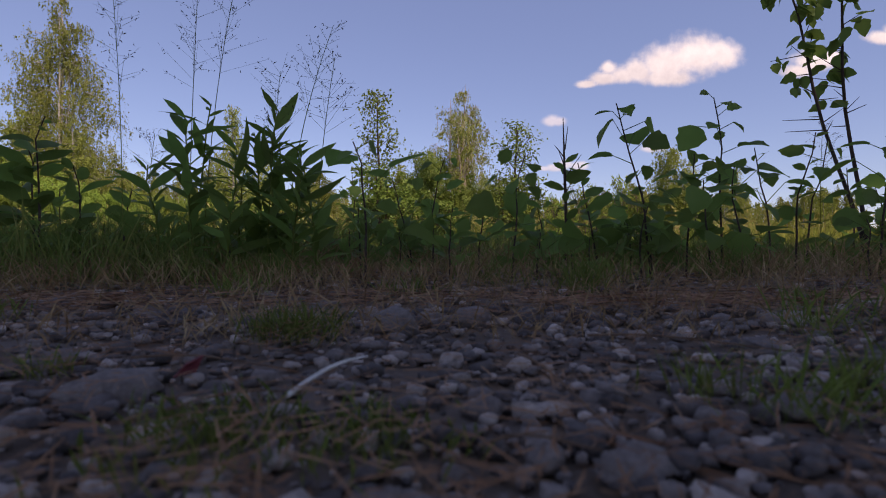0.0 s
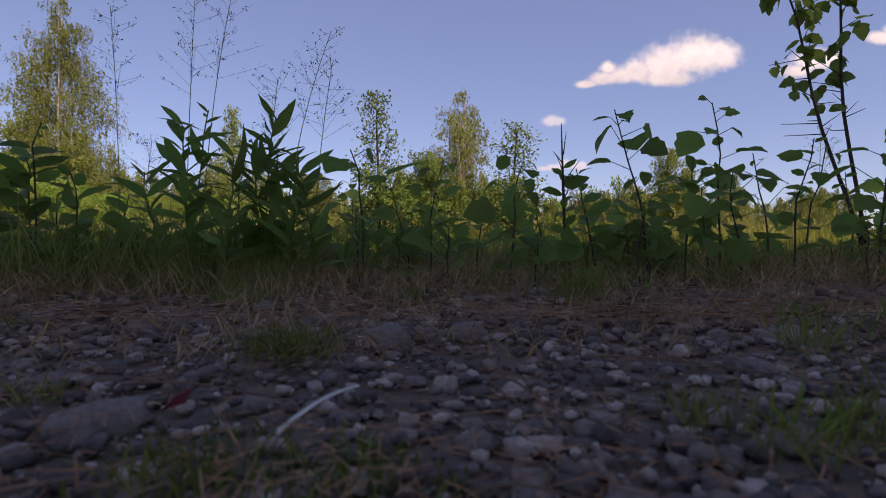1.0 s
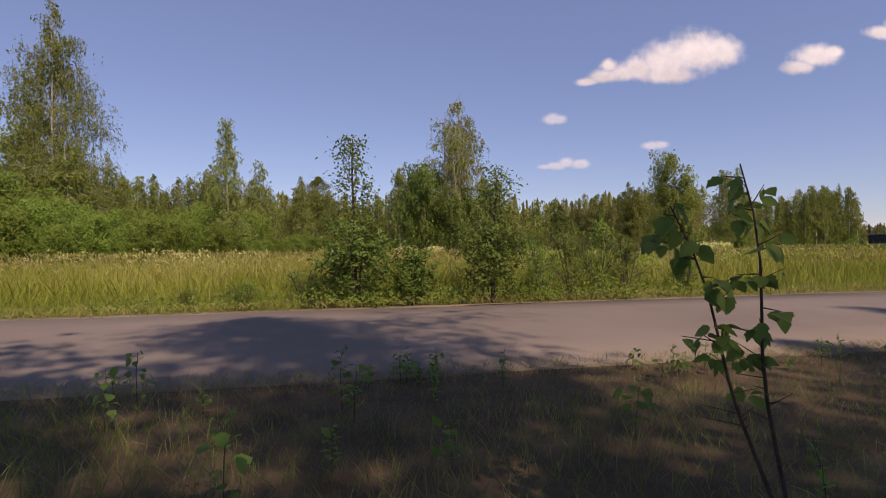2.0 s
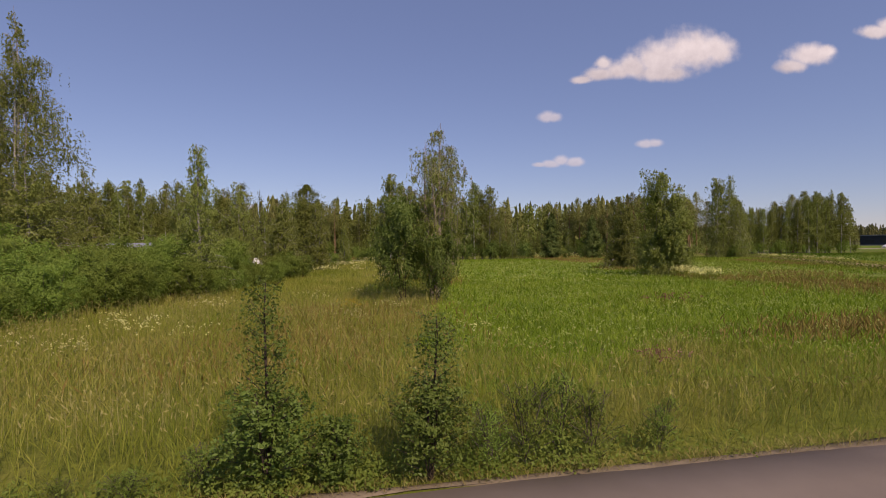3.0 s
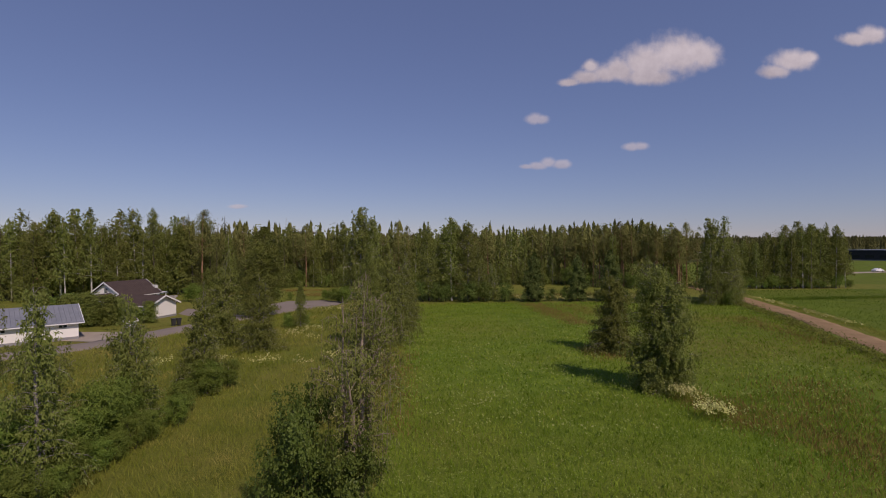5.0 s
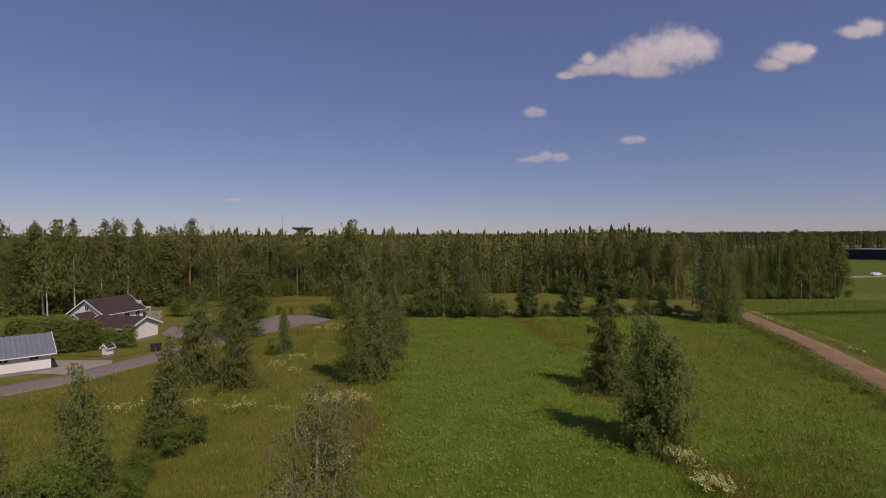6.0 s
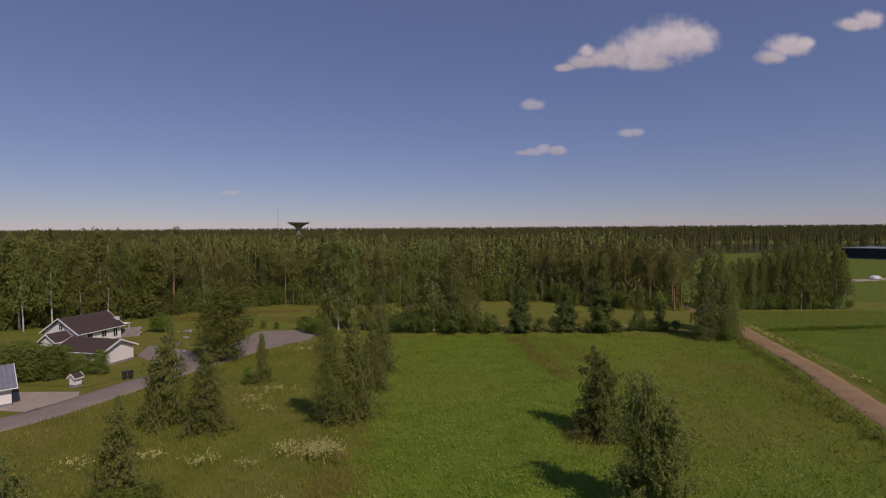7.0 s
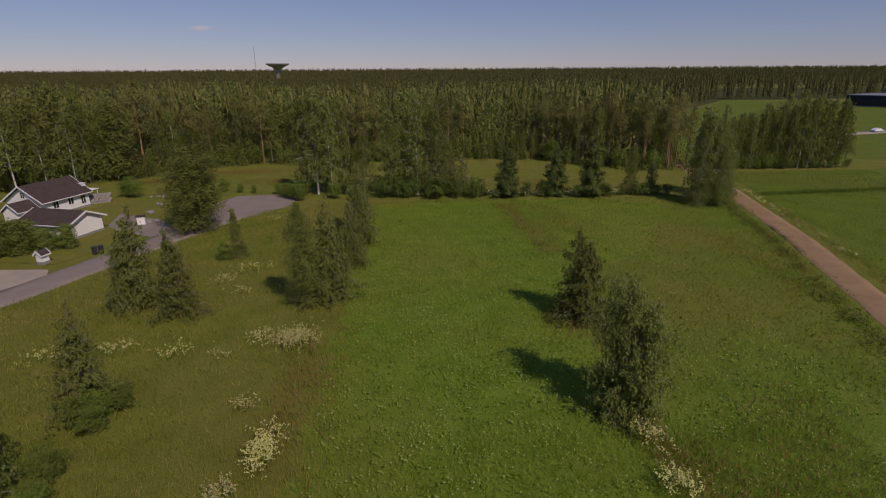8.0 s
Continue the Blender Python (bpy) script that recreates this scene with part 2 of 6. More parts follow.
# ---- geometry helpers ----
class Soup:
    """Gathers four-cornered faces for one mesh."""

    def __init__(self):
        self.v, self.f, self.n = [], [], 0

    def add(self, verts, faces):
        verts = np.asarray(verts, float).reshape(-1, 3)
        self.v.append(verts)
        self.f.append(np.asarray(faces, int).reshape(-1, 4) + self.n)
        self.n += len(verts)

    def quads(self, q):
        q = np.asarray(q, float)
        self.add(q.reshape(-1, 3), np.arange(len(q) * 4).reshape(-1, 4))

    def tube(self, pts, radii, sides=6):
        pts = np.asarray(pts, float)
        along = np.gradient(pts, axis=0)
        along /= np.linalg.norm(along, axis=1)[:, None] + 1e-9
        ref = np.where(np.abs(along[:, 2:3]) > 0.9, [[1.0, 0, 0]], [[0, 0, 1.0]])
        a = np.cross(along, ref)
        a /= np.linalg.norm(a, axis=1)[:, None] + 1e-9
        b = np.cross(along, a)
        ang = np.arange(sides) * 2 * math.pi / sides
        ring = a[:, None] * np.cos(ang)[None, :, None] + b[:, None] * np.sin(ang)[None, :, None]
        v = pts[:, None] + ring * np.asarray(radii)[:, None, None]
        n, k = len(pts), np.arange(sides)
        f = [np.stack([i * sides + k, i * sides + (k + 1) % sides, (i + 1) * sides + (k + 1) % sides, (i + 1) * sides + k], 1) for i in range(n - 1)]
        self.add(v, np.concatenate(f))

    def box(self, lo, hi):
        (x0, y0, z0), (x1, y1, z1) = lo, hi
        self.add([(x0, y0, z0), (x1, y0, z0), (x1, y1, z0), (x0, y1, z0), (x0, y0, z1), (x1, y0, z1), (x1, y1, z1), (x0, y1, z1)],
                 [(0, 3, 2, 1), (4, 5, 6, 7), (0, 1, 5, 4), (1, 2, 6, 5), (2, 3, 7, 6), (3, 0, 4, 7)])
        return self

    def mesh(self, name, material, smooth=False):
        me = bpy.data.meshes.new(name)
        v, f = np.concatenate(self.v), np.concatenate(self.f)
        me.vertices.add(len(v))
        me.vertices.foreach_set("co", v.astype(np.float32).ravel())
        me.loops.add(f.size)
        me.loops.foreach_set("vertex_index", f.astype(np.int32).ravel())
        me.polygons.add(len(f))
        me.polygons.foreach_set("loop_start", np.arange(0, f.size, 4, dtype=np.int32))
        me.polygons.foreach_set("use_smooth", np.full(len(f), smooth))
        me.update(calc_edges=True)
        me.validate()
        me.materials.append(material)
        return me


def part(name, shape, material, parent=None, label=""):
    """Links a bmesh, a Soup or a mesh as one object, under its parent if it has one."""
    if isinstance(shape, Soup):
        shape = shape.mesh(name, material)
    elif isinstance(shape, bmesh.types.BMesh):
        me = bpy.data.meshes.new(name)
        shape.to_mesh(me)
        shape.free()
        me.materials.append(material)
        shape = me
    ob = new(name, shape)
    if parent:
        ob.parent = parent
    return tagged(ob, label)


def empty(name, m, label, category, group="", kind=""):
    ob = new(name)
    ob.empty_display_size = 0.2
    ob.matrix_basis = m
    return tagged(ob, label, category, group, kind)


def unit(v):
    return v / (np.linalg.norm(v, axis=-1, keepdims=True) + 1e-9)


def leaves(rng, at, length, width, down=0.2, fold=0.15, face=None, loose=0.4):
    """Leaf-shaped four-cornered faces at the places given; face turns their upper sides roughly that way."""
    n = len(at)
    d = rng.normal(size=(n, 3)) + [0, 0, -down]
    if face is None:
        d = unit(d)
        s = unit(np.cross(d, rng.normal(size=(n, 3))))
        up = np.cross(s, d)
    else:
        up = unit(unit(face) + rng.normal(0, loose, (n, 3)))
        d = unit(d - up * (d * up).sum(-1, keepdims=True))
        s = np.cross(d, up)
    ln = (length * rng.uniform(0.6, 1.35, n))[:, None]
    wd = (width * rng.uniform(0.7, 1.3, n))[:, None]
    mid = at + d * ln * 0.5 + up * ln * fold
    return np.stack([at, mid + s * wd * 0.5, at + d * ln, mid - s * wd * 0.5], 1)


def blades(rng, at, height, width, lean=0.35):
    """Upright grass blades, each a narrow bent four-cornered face."""
    n = len(at)
    a = rng.uniform(0, 2 * math.pi, n)
    side = np.stack([np.cos(a), np.sin(a), np.zeros(n)], 1)
    h = height * rng.uniform(0.55, 1.25, n)
    tip = at + np.stack([rng.normal(0, lean, n) * h, rng.normal(0, lean, n) * h, h], 1)
    w = (width * rng.uniform(0.6, 1.4, n))[:, None]
    mid = at * 0.45 + tip * 0.55 + np.stack([np.zeros(n), np.zeros(n), 0.08 * h], 1)
    return np.stack([at - side * w * 0.5, mid - side * w * 0.4, tip, mid + side * w * 0.5], 1)


# ---- trees ----
KINDS = {
    # crown base, radius, limbs, limb rise, droop, bark, foliage, leaf length, leaf width, spread, stems
    "birch": (0.1, 0.22, 80, 0.9, 0.3, "birch_bark", "birch_leaf", 1.5, 0.55, 0.2, 1),
    "field_birch": (0.03, 0.28, 130, 0.9, 0.35, "birch_bark", "birch_leaf", 1.35, 0.75, 0.2, 3),
    "full_birch": (0.02, 0.26, 150, 0.9, 0.3, "birch_bark", "birch_leaf", 1.35, 0.8, 0.22, 4),
    "grove": (0.1, 0.2, 90, 0.9, 0.25, "birch_bark", "birch_leaf", 1.4, 0.7, 0.2, 1),
    "tall_birch": (0.28, 0.19, 90, 0.9, 0.35, "white_bark", "birch_leaf", 1.4, 0.7, 0.18, 1),
    "grove_alder": (0.03, 0.21, 90, 0.8, 0.1, "grey_bark", "alder_leaf", 1.1, 0.65, 0.24, 1),
    "sparse_birch": (0.08, 0.2, 90, 1.0, 0.45, "birch_bark", "birch_leaf", 1.4, 0.5, 0.16, 1),
    "twiggy_birch": (0.2, 0.26, 130, 1.5, 0.35, "pale_bark", "birch_leaf", 1.3, 0.5, 0.16, 7),
    "sapling": (0.2, 0.17, 34, 0.9, 0.05, "twig_bark", "dark_leaf", 1.0, 0.65, 0.3, 1),
    "alder": (0.02, 0.23, 120, 0.7, 0.12, "grey_bark", "alder_leaf", 1.0, 0.6, 0.26, 2),
    "bush": (0.02, 0.55, 90, 1.0, 0.08, "grey_bark", "bush_leaf", 1.3, 0.38, 0.22, 5),
    "path_bush": (0.02, 0.6, 60, 0.9, 0.08, "twig_bark", "dark_leaf", 1.0, 0.62, 0.22, 5),
    "spruce": (0.03, 0.2, 110, -0.05, 0.2, "grey_bark", "spruce_needle", 1.3, 0.36, 0.1, 1),
    "pine": (0.42, 0.19, 60, 0.45, 0.0, "pine_bark", "pine_needle", 1.0, 0.5, 0.2, 1),
    "young_pine": (0.03, 0.27, 84, 0.25, 0.0, "pine_bark", "young_needle", 1.1, 0.6, 0.15, 1),
}
WORDS = {
    "birch": "birch tree with a white trunk and drooping yellow-green leaves",
    "full_birch": "dense olive-green birch leafy from top to ground",
    "path_bush": "dark green broadleaf bush at the path edge",
    "field_birch": "bushy birch with drooping olive leaves down to the ground",
    "sparse_birch": "thin birch with bare twigs and sparse olive leaves",
    "twiggy_birch": "airy birch with many bare pale upright branches",
    "sapling": "slender young aspen sapling",
    "grove": "slender birch with a white trunk and olive-green crown",
    "tall_birch": "tall slender birch with a bare white trunk",
    "grove_alder": "leafy olive-green broadleaf tree at the forest edge",
    "alder": "dense dark green broadleaf tree leafy to the ground",
    "bush": "dense green willow bush growing in the meadow",
    "spruce": "dark green conical spruce with branches to the ground",
    "pine": "tall pine with a bare reddish trunk and high crown",
    "young_pine": "young pine with dark bluish-green needle tufts",
}


def crown_width(kind, u):
    if kind in ("spruce",):
        return (1 - u) ** 0.85 + 0.04
    if kind == "young_pine":
        return 0.2 + 0.95 * (1 - u) ** 0.85 * (0.85 + 0.2 * math.sin(26 * u))
    if kind == "pine":
        return (0.3 + 0.75 * math.sin(math.pi * (0.2 + u * 0.72))) * (1 - 0.4 * u) * (1.0 + 0.3 * math.sin(u * 23))
    if kind in ("grove", "grove_alder", "tall_birch"):
        return 0.95 * (1 - u) ** 0.6 * (0.8 + 0.2 * math.sin(17 * u)) + 0.08 + 0.15 * min(u * 4, 1)
    if kind == "full_birch":
        return 0.85 + 0.25 * math.sin(math.pi * u * 0.9) - 0.55 * u ** 4
    if kind == "sapling":
        return 0.3 + 0.75 * math.sin(math.pi * (0.1 + 0.75 * u))
    if kind == "twiggy_birch":
        return 0.3 + 0.8 * u - 0.5 * u ** 4
    if kind == "sparse_birch":
        return 0.3 + 0.75 * (1 - u) ** 0.7 + 0.12 * math.sin(13 * u)
    if kind in ("bush", "path_bush"):
        return 0.75 + 0.25 * math.sin(math.pi * u) - 0.55 * u * u
    if kind == "field_birch":
        return 0.16 + 0.95 * (1 - u) ** 0.75 + 0.1 * math.sin(11 * u + 1)
    if kind == "alder":
        return 0.45 + 0.6 * math.sin(math.pi * (0.25 + 0.68 * u)) ** 0.8
    return 0.22 + 0.85 * math.sin(math.pi * (0.12 + 0.8 * u)) ** 0.9 * (1 - 0.35 * u)


def tree_meshes(kind, h, seed, count, leaf):
    """Trunk with limbs, and the crown of leaves along those limbs."""
    cb, cr, nl, rise, droop, bark, foliage, ll, lw, spread, stems = KINDS[kind]
    rng = np.random.default_rng(seed)
    wood, crown = Soup(), Soup()
    weeping, willow = "birch" in kind or kind == "grove", "bush" in kind
    lite = (count < 5500 or kind == "bush") and h > 3
    trunk_sides = 5 if lite else 7
    base_r = (0.011 * h + 0.02) * min(1.0, 0.15 + h / 7) * {"bush": 0.45, "path_bush": 0.45, "tall_birch": 0.7, "field_birch": 0.7, "full_birch": 0.7}.get(kind, 1)
    axes = []
    for s in range(stems):
        off = rng.normal(0, 0.012 * h if stems > 1 else 0, 2)
        tilt = rng.normal(0, (0.16 if willow else 0.09 if kind == "twiggy_birch" else 0.06 if kind == "full_birch" else 0.035) if stems > 1 else 0.015, 2) * h
        hs = h * (1 if s == 0 else rng.uniform(0.7, 0.98))
        zz = np.linspace(0, 1, 9)
        wob = np.cumsum(rng.normal(0, 0.006 * h, (9, 2)), 0) * zz[:, None]
        pts = np.column_stack([off[0] + tilt[0] * zz + wob[:, 0], off[1] + tilt[1] * zz + wob[:, 1], zz * hs])
        pts[0, 2] = -0.15
        wood.tube(pts, base_r * (1 - zz) ** 0.8 * (1 if s == 0 else 0.7) + 0.006, trunk_sides)
        axes.append((pts, hs))
    spots, weight = [], []
    pts_top = axes[0][0][-1, :2]
    for i in range(nl):
        pts, hs = axes[i % stems]
        u = (i + rng.uniform(0, 1)) / nl
        z = hs * (cb + (1 - cb) * u) * 0.97
        k = z / hs * 8
        j = min(int(k), 7)
        root = pts[j] + (pts[j + 1] - pts[j]) * (k - j)
        az = i * 2.4 + rng.uniform(-0.5, 0.5)
        ln = cr * h * crown_width(kind, u) * rng.uniform(0.55, 1.15)
        r = rise * rng.uniform(0.6, 1.3) + (0.6 * u if weeping or kind == "alder" else 0.25 * u)
        if weeping:
            r *= 0.35 + 0.8 * u
        d = unit(np.array([math.cos(az), math.sin(az), r]))
        s = np.linspace(0, 1, 5)[:, None]
        limb = root + d * ln * s + np.array([0, 0, -1]) * droop * ln * s ** 2
        if lite and (kind == "bush" or i % 2):
            pass
        elif lite:
            wood.tube(limb[::2], np.linspace(base_r * 0.22 * (1 - u * 0.7), 0.006, 3), 3)
        else:
            wood.tube(limb, np.linspace(base_r * 0.2 * (1 - u * 0.7), 0.005, 5), 4)
        spots.append((limb, ln))
        weight.append(ln)
        for _ in range(2):
            q = rng.uniform(0.35, 0.85)
            p0 = root + d * ln * q - np.array([0, 0, droop * ln * q * q])
            d2 = unit(d + rng.normal(0, 0.7, 3))
            l2 = ln * rng.uniform(0.25, 0.5)
            tw = p0 + d2 * l2 * s - np.array([0, 0, 1]) * droop * 1.5 * l2 * s ** 2
            if not lite:
                wood.tube(tw[::2], np.array([0.0011, 0.0008, 0.0005]) * h, 3)
            spots.append((tw, l2))
            weight.append(l2 * 0.9)
    weight = np.array(weight) / sum(weight)
    cnt = rng.multinomial(count, weight)
    for (limb, ln), c in zip(spots, cnt):
        if not c:
            continue
        per = 8 if weeping else 5 if kind in ("grove_alder", "alder") else 4 if willow else 1
        k = c // per + 1
        q = rng.uniform(0.2, 1.04, k) ** 0.8 * 4
        j = np.minimum(q.astype(int), 3)
        at = limb[j] + (limb[j + 1] - limb[j]) * (q - j)[:, None]
        sg = spread * min(ln, 0.1 * h) + leaf * 0.4
        at = at + rng.normal(0, 1, (k, 3)) * sg * np.array([1, 1, 0.8])
        if weeping:
            # birch leaves hang in thin strands below the twigs
            hang = rng.exponential(0.035 * h, k) + 0.015 * h
            if kind == "twiggy_birch":
                for p, g in zip(at[::3], hang[::3]):
                    wood.tube([p, p + (0.02, 0.01, -0.5 * g), p + (0.0, 0.02, -g)], [0.009, 0.006, 0.004], 3)
            at = np.repeat(at, per, 0)[:c]
            at[:, 2] -= rng.uniform(0, 1, c) * np.repeat(hang, per)[:c]
            at[:, :2] += rng.normal(0, leaf * 0.28, (c, 2))
        elif willow:
            # leaves along upright shoots
            shoot = unit(rng.normal(0, 0.35, (k, 3)) + [0, 0, 1]) * (rng.uniform(0.04, 0.13, k) * h)[:, None]
            at = np.repeat(at, per, 0)[:c] + np.repeat(shoot, per, 0)[:c] * rng.uniform(0, 1, (c, 1)) + rng.normal(0, leaf * 0.2, (c, 3))
        elif per > 1:
            at = np.repeat(at, per, 0)[:c] + rng.normal(0, leaf * 0.75, (c, 3))
        else:
            at = at[:c]
        at[:, 2] = np.clip(at[:, 2], 0.05, 1.03 * h)
        if h > 5 and not weeping and not willow:
            # crowns end in a point
            at[:, :2] = pts_top + (at[:, :2] - pts_top) * np.clip((1.06 * h - at[:, 2:]) / (0.2 * h), 0.12, 1)
        reach = np.linalg.norm(at[:, :2], axis=1, keepdims=True)
        face = np.concatenate([at[:, :2] / (reach + 0.02 * h), np.full((c, 1), 0.25 if weeping else 0.55)], 1)
        crown.quads(leaves(rng, at, leaf * ll, leaf * lw, 3.0 if weeping else -0.6 if willow else 0.3, 0.1, face, 0.7 if weeping or h < 3 else 0.5))
    if kind in ("field_birch", "full_birch"):
        # suckers and low branches crowd the foot
        c = count // 4
        az, u, q = rng.uniform(0, 6.283, c), rng.uniform(0, 1, c), np.sqrt(rng.uniform(0.15, 1, c))
        r = 0.19 * h * q * (1 - 0.55 * u) * (1 + 0.2 * np.sin(3 * az + seed) + 0.2 * np.sin(7 * az + 9 * u))
        at = np.column_stack([r * np.cos(az), r * np.sin(az), 0.04 + 0.34 * h * u])
        face = np.column_stack([np.cos(az), np.sin(az), np.full(c, 0.55)])
        crown.quads(leaves(rng, at, leaf * ll, leaf * lw, 1.5, 0.12, face, 0.7))
    return wood.mesh("trunk", M[bark], True), crown.mesh("crown", M[foliage])


MESHES = {}


def plant_tree(kind, x, y, h, count=3500, leaf=0.22, seed=1, wide=1.0, label="", group="", at_h=None, name=""):
    """A tree standing at (x, y), h metres high; alike trees share their meshes."""
    key = (kind, count, leaf, seed)
    if key not in MESHES:
        MESHES[key] = (tree_meshes(kind, at_h or h, seed, count, leaf), at_h or h)
    (wood, crown), h0 = MESHES[key]
    k = h / h0
    turn = (x * 37.7 + y * 91.3 + seed * 50) % 360
    m = pose(x, y, 0, 0, 0, turn) @ Matrix.Diagonal((k * wide, k * wide, k, 1))
    nm = name or ("bush" if "bush" in kind else {"full_birch": "birch_tree", "tall_birch": "birch_tree", "grove": "birch_tree", "grove_alder": "alder_tree", "twiggy_birch": "birch_tree", "sparse_birch": "birch_tree", "field_birch": "birch_tree", "birch": "birch_tree", "alder": "alder_tree", "spruce": "spruce_tree"}.get(kind, "pine_tree"))
    ob = empty(nm, m, label or WORDS[kind], "bush" if nm == "bush" else "tree", group)
    part("trunk", wood, None, ob)
    part("crown", crown, None, ob)
    return ob


# ---- ground, paths and fields ----
def path_far(x):
    return 7.72 + 0.19 * x


def path_near(x):
    return 3.62 + 0.19 * x


def sheet(name, corners, z, material, label, category="ground", thick=0.0, ragged=0.0):
    """A flat piece of ground from an outline of corners, with an edge that goes down if it is thick."""
    bm = bmesh.new()
    if ragged:
        fine, rr = [], random.Random(11)
        for (x0, y0), (x1, y1) in zip(corners, corners[1:] + corners[:1]):
            n = max(1, int(math.hypot(x1 - x0, y1 - y0) / 1.0))
            fine += [(x0 + (x1 - x0) * i / n + rr.uniform(-ragged, ragged), y0 + (y1 - y0) * i / n + rr.uniform(-ragged, ragged)) for i in range(n)]
        corners = fine
    top = [bm.verts.new((x, y, z)) for x, y in corners]
    bm.faces.new(top)
    if thick:
        low = [bm.verts.new((x, y, z - thick)) for x, y in corners]
        for i in range(len(top)):
            j = (i + 1) % len(top)
            bm.faces.new((top[i], low[i], low[j], top[j]))
    bmesh.ops.recalc_face_normals(bm, faces=bm.faces)
    return tagged(part(name, bm, material), label, category, kind="structure")


def strip(name, mid, half, z, material, label, category="road", seed=3, wob=0.15):
    """A road along a middle line, with slightly ragged edges and a low camber."""
    rng = np.random.default_rng(seed)
    pts = []
    for (x0, y0), (x1, y1) in zip(mid[:-1], mid[1:]):
        n = max(2, int(math.hypot(x1 - x0, y1 - y0) / 1.2))
        pts += [(x0 + (x1 - x0) * i / n, y0 + (y1 - y0) * i / n) for i in range(n)]
    pts = np.array(pts + [mid[-1]], float)
    d = unit(np.gradient(pts, axis=0))
    nrm = np.column_stack([-d[:, 1], d[:, 0]])
    across = [(-1.0, -0.06), (-0.97, 0.0), (-0.5, 0.02), (0.0, 0.03), (0.5, 0.02), (0.97, 0.0), (1.0, -0.06)]
    v = []
    for a, dz in across:
        w = half * a + (rng.normal(0, wob, len(pts)) if abs(a) > 0.9 else 0) * np.sign(a)
        v.append(np.column_stack([pts + nrm * np.reshape(w, (-1, 1)), np.full(len(pts), z + dz)]))
    v = np.array(v)
    n, s = len(pts), Soup()
    k = np.arange(n - 1)
    f = [np.stack([c * n + k, (c + 1) * n + k, (c + 1) * n + k + 1, c * n + k + 1], 1)[:, ::-1] for c in range(len(across) - 1)]
    s.add(v, np.concatenate(f))
    ob = part(name, s.mesh(name, material, True), material)
    return tagged(ob, label, category, kind="structure")


# one sheet of ground out to the horizon
gx = np.concatenate([np.linspace(-4500, -200, 12), np.linspace(-150, 250, 81), np.linspace(300, 4500, 12)])
gy = np.concatenate([np.linspace(-800, -60, 6), np.linspace(-50, 200, 51), np.linspace(250, 4600, 20)])
XX, YY = np.meshgrid(gx, gy)
ZZ = np.where(YY > 900, (YY - 900) * 0.012, 0) - 0.02
s = Soup()
k = np.arange(len(gx) * len(gy)).reshape(len(gy), len(gx))
s.add(np.stack([XX, YY, ZZ], -1), np.stack([k[:-1, :-1], k[:-1, 1:], k[1:, 1:], k[1:, :-1]], -1))
tagged(part("ground", s.mesh("ground", M["meadow"], True), None), "rough meadow ground with dry yellow-green grass", "ground", kind="structure")

strip("pavement", [(-60, path_near(-60) + 2.05), (0, path_near(0) + 2.05), (90, path_near(90) + 2.05)], 2.03, 0.0, M["asphalt"],
      "worn grey asphalt cycle path between grass verges", "path", wob=0.04)
sheet("crop_field", [(1.6, 12), (1.2, 30), (0.9, 60), (0.7, 110), (35, 112), (52, 107), (38, 84), (24, 70), (22.5, 48), (26, 36), (29, 24), (26, 15)], -0.012, M["crop"],
      "bright green clover and grass ley field", "field", ragged=0.7)
sheet("hay_meadow", [(26.6, 15.2), (29.6, 24), (26.6, 36), (23.1, 48), (24.6, 70), (38.6, 84), (52.4, 106.6), (66, 108), (59, 82), (52.5, 62), (42, 28), (38, 15.5)], -0.012, M["hay"],
      "olive-green hay meadow beside the gravel road", "field", ragged=0.3)
strip("road", [(36, 10), (53.2, 63.6), (60.8, 86.5), (68.5, 116), (74, 150)], 1.8, 0.06, M["dirt"], "reddish gravel farm road between fields", "road", 5, 0.07)
sheet("right_field", [(57, 60), (64.5, 86), (73, 116), (78, 136), (300, 136), (300, 60)], 0.0, M["ley_dark"], "lush green grass field beyond the gravel road", "field")
sheet("far_field", [(80, 150), (92, 205), (130, 280), (190, 355), (245, 424), (330, 400), (420, 360), (420, 150)], 0.03, M["ley_dark"], "distant green hay field by the woods", "field")
strip("far_road", [(100, 186), (167, 205), (300, 236)], 3.2, 0.1, M["yard_gravel"], "pale distant road across the fields", "road", 8)
strip("street", [(-48, 57), (-35.2, 71.5), (-33.2, 76.5), (-30.4, 84), (-27.3, 92), (-20.5, 107)], 2.45, 0.04, M["old_asphalt"], "grey asphalt residential street along the gardens", "road", 9, 0.05)
sheet("street_turning_place", [(-27, 101), (-28.5, 112), (-26, 118), (-19, 119), (-14, 116), (-14.5, 110), (-19, 103)], 0.08, M["old_asphalt"], "asphalt turning place at the end of the street", "road", 0.15)
sheet("gravel_yard", [(-33.5, 76), (-36.0, 80.3), (-44, 80.6), (-52, 79), (-52, 72.5), (-41, 73.8), (-36.5, 73.0)], 0.03, M["yard_gravel"], "pale gravel driveway in front of the garage", "yard")
sheet("driveway", [(-39.4, 98.8), (-41.5, 106.5), (-32.5, 101.8), (-27.6, 95.6), (-30.0, 92.6), (-36.6, 96.4)], 0.05, M["old_asphalt"], "grey asphalt drive beside the garage", "drive")
sheet("garden_lawn", [(-36.4, 82.0), (-33.6, 88), (-31, 97), (-33, 118), (-56, 126), (-62, 100), (-48, 84)], 0.03, M["meadow"], "short mown garden lawn round the house", "lawn")


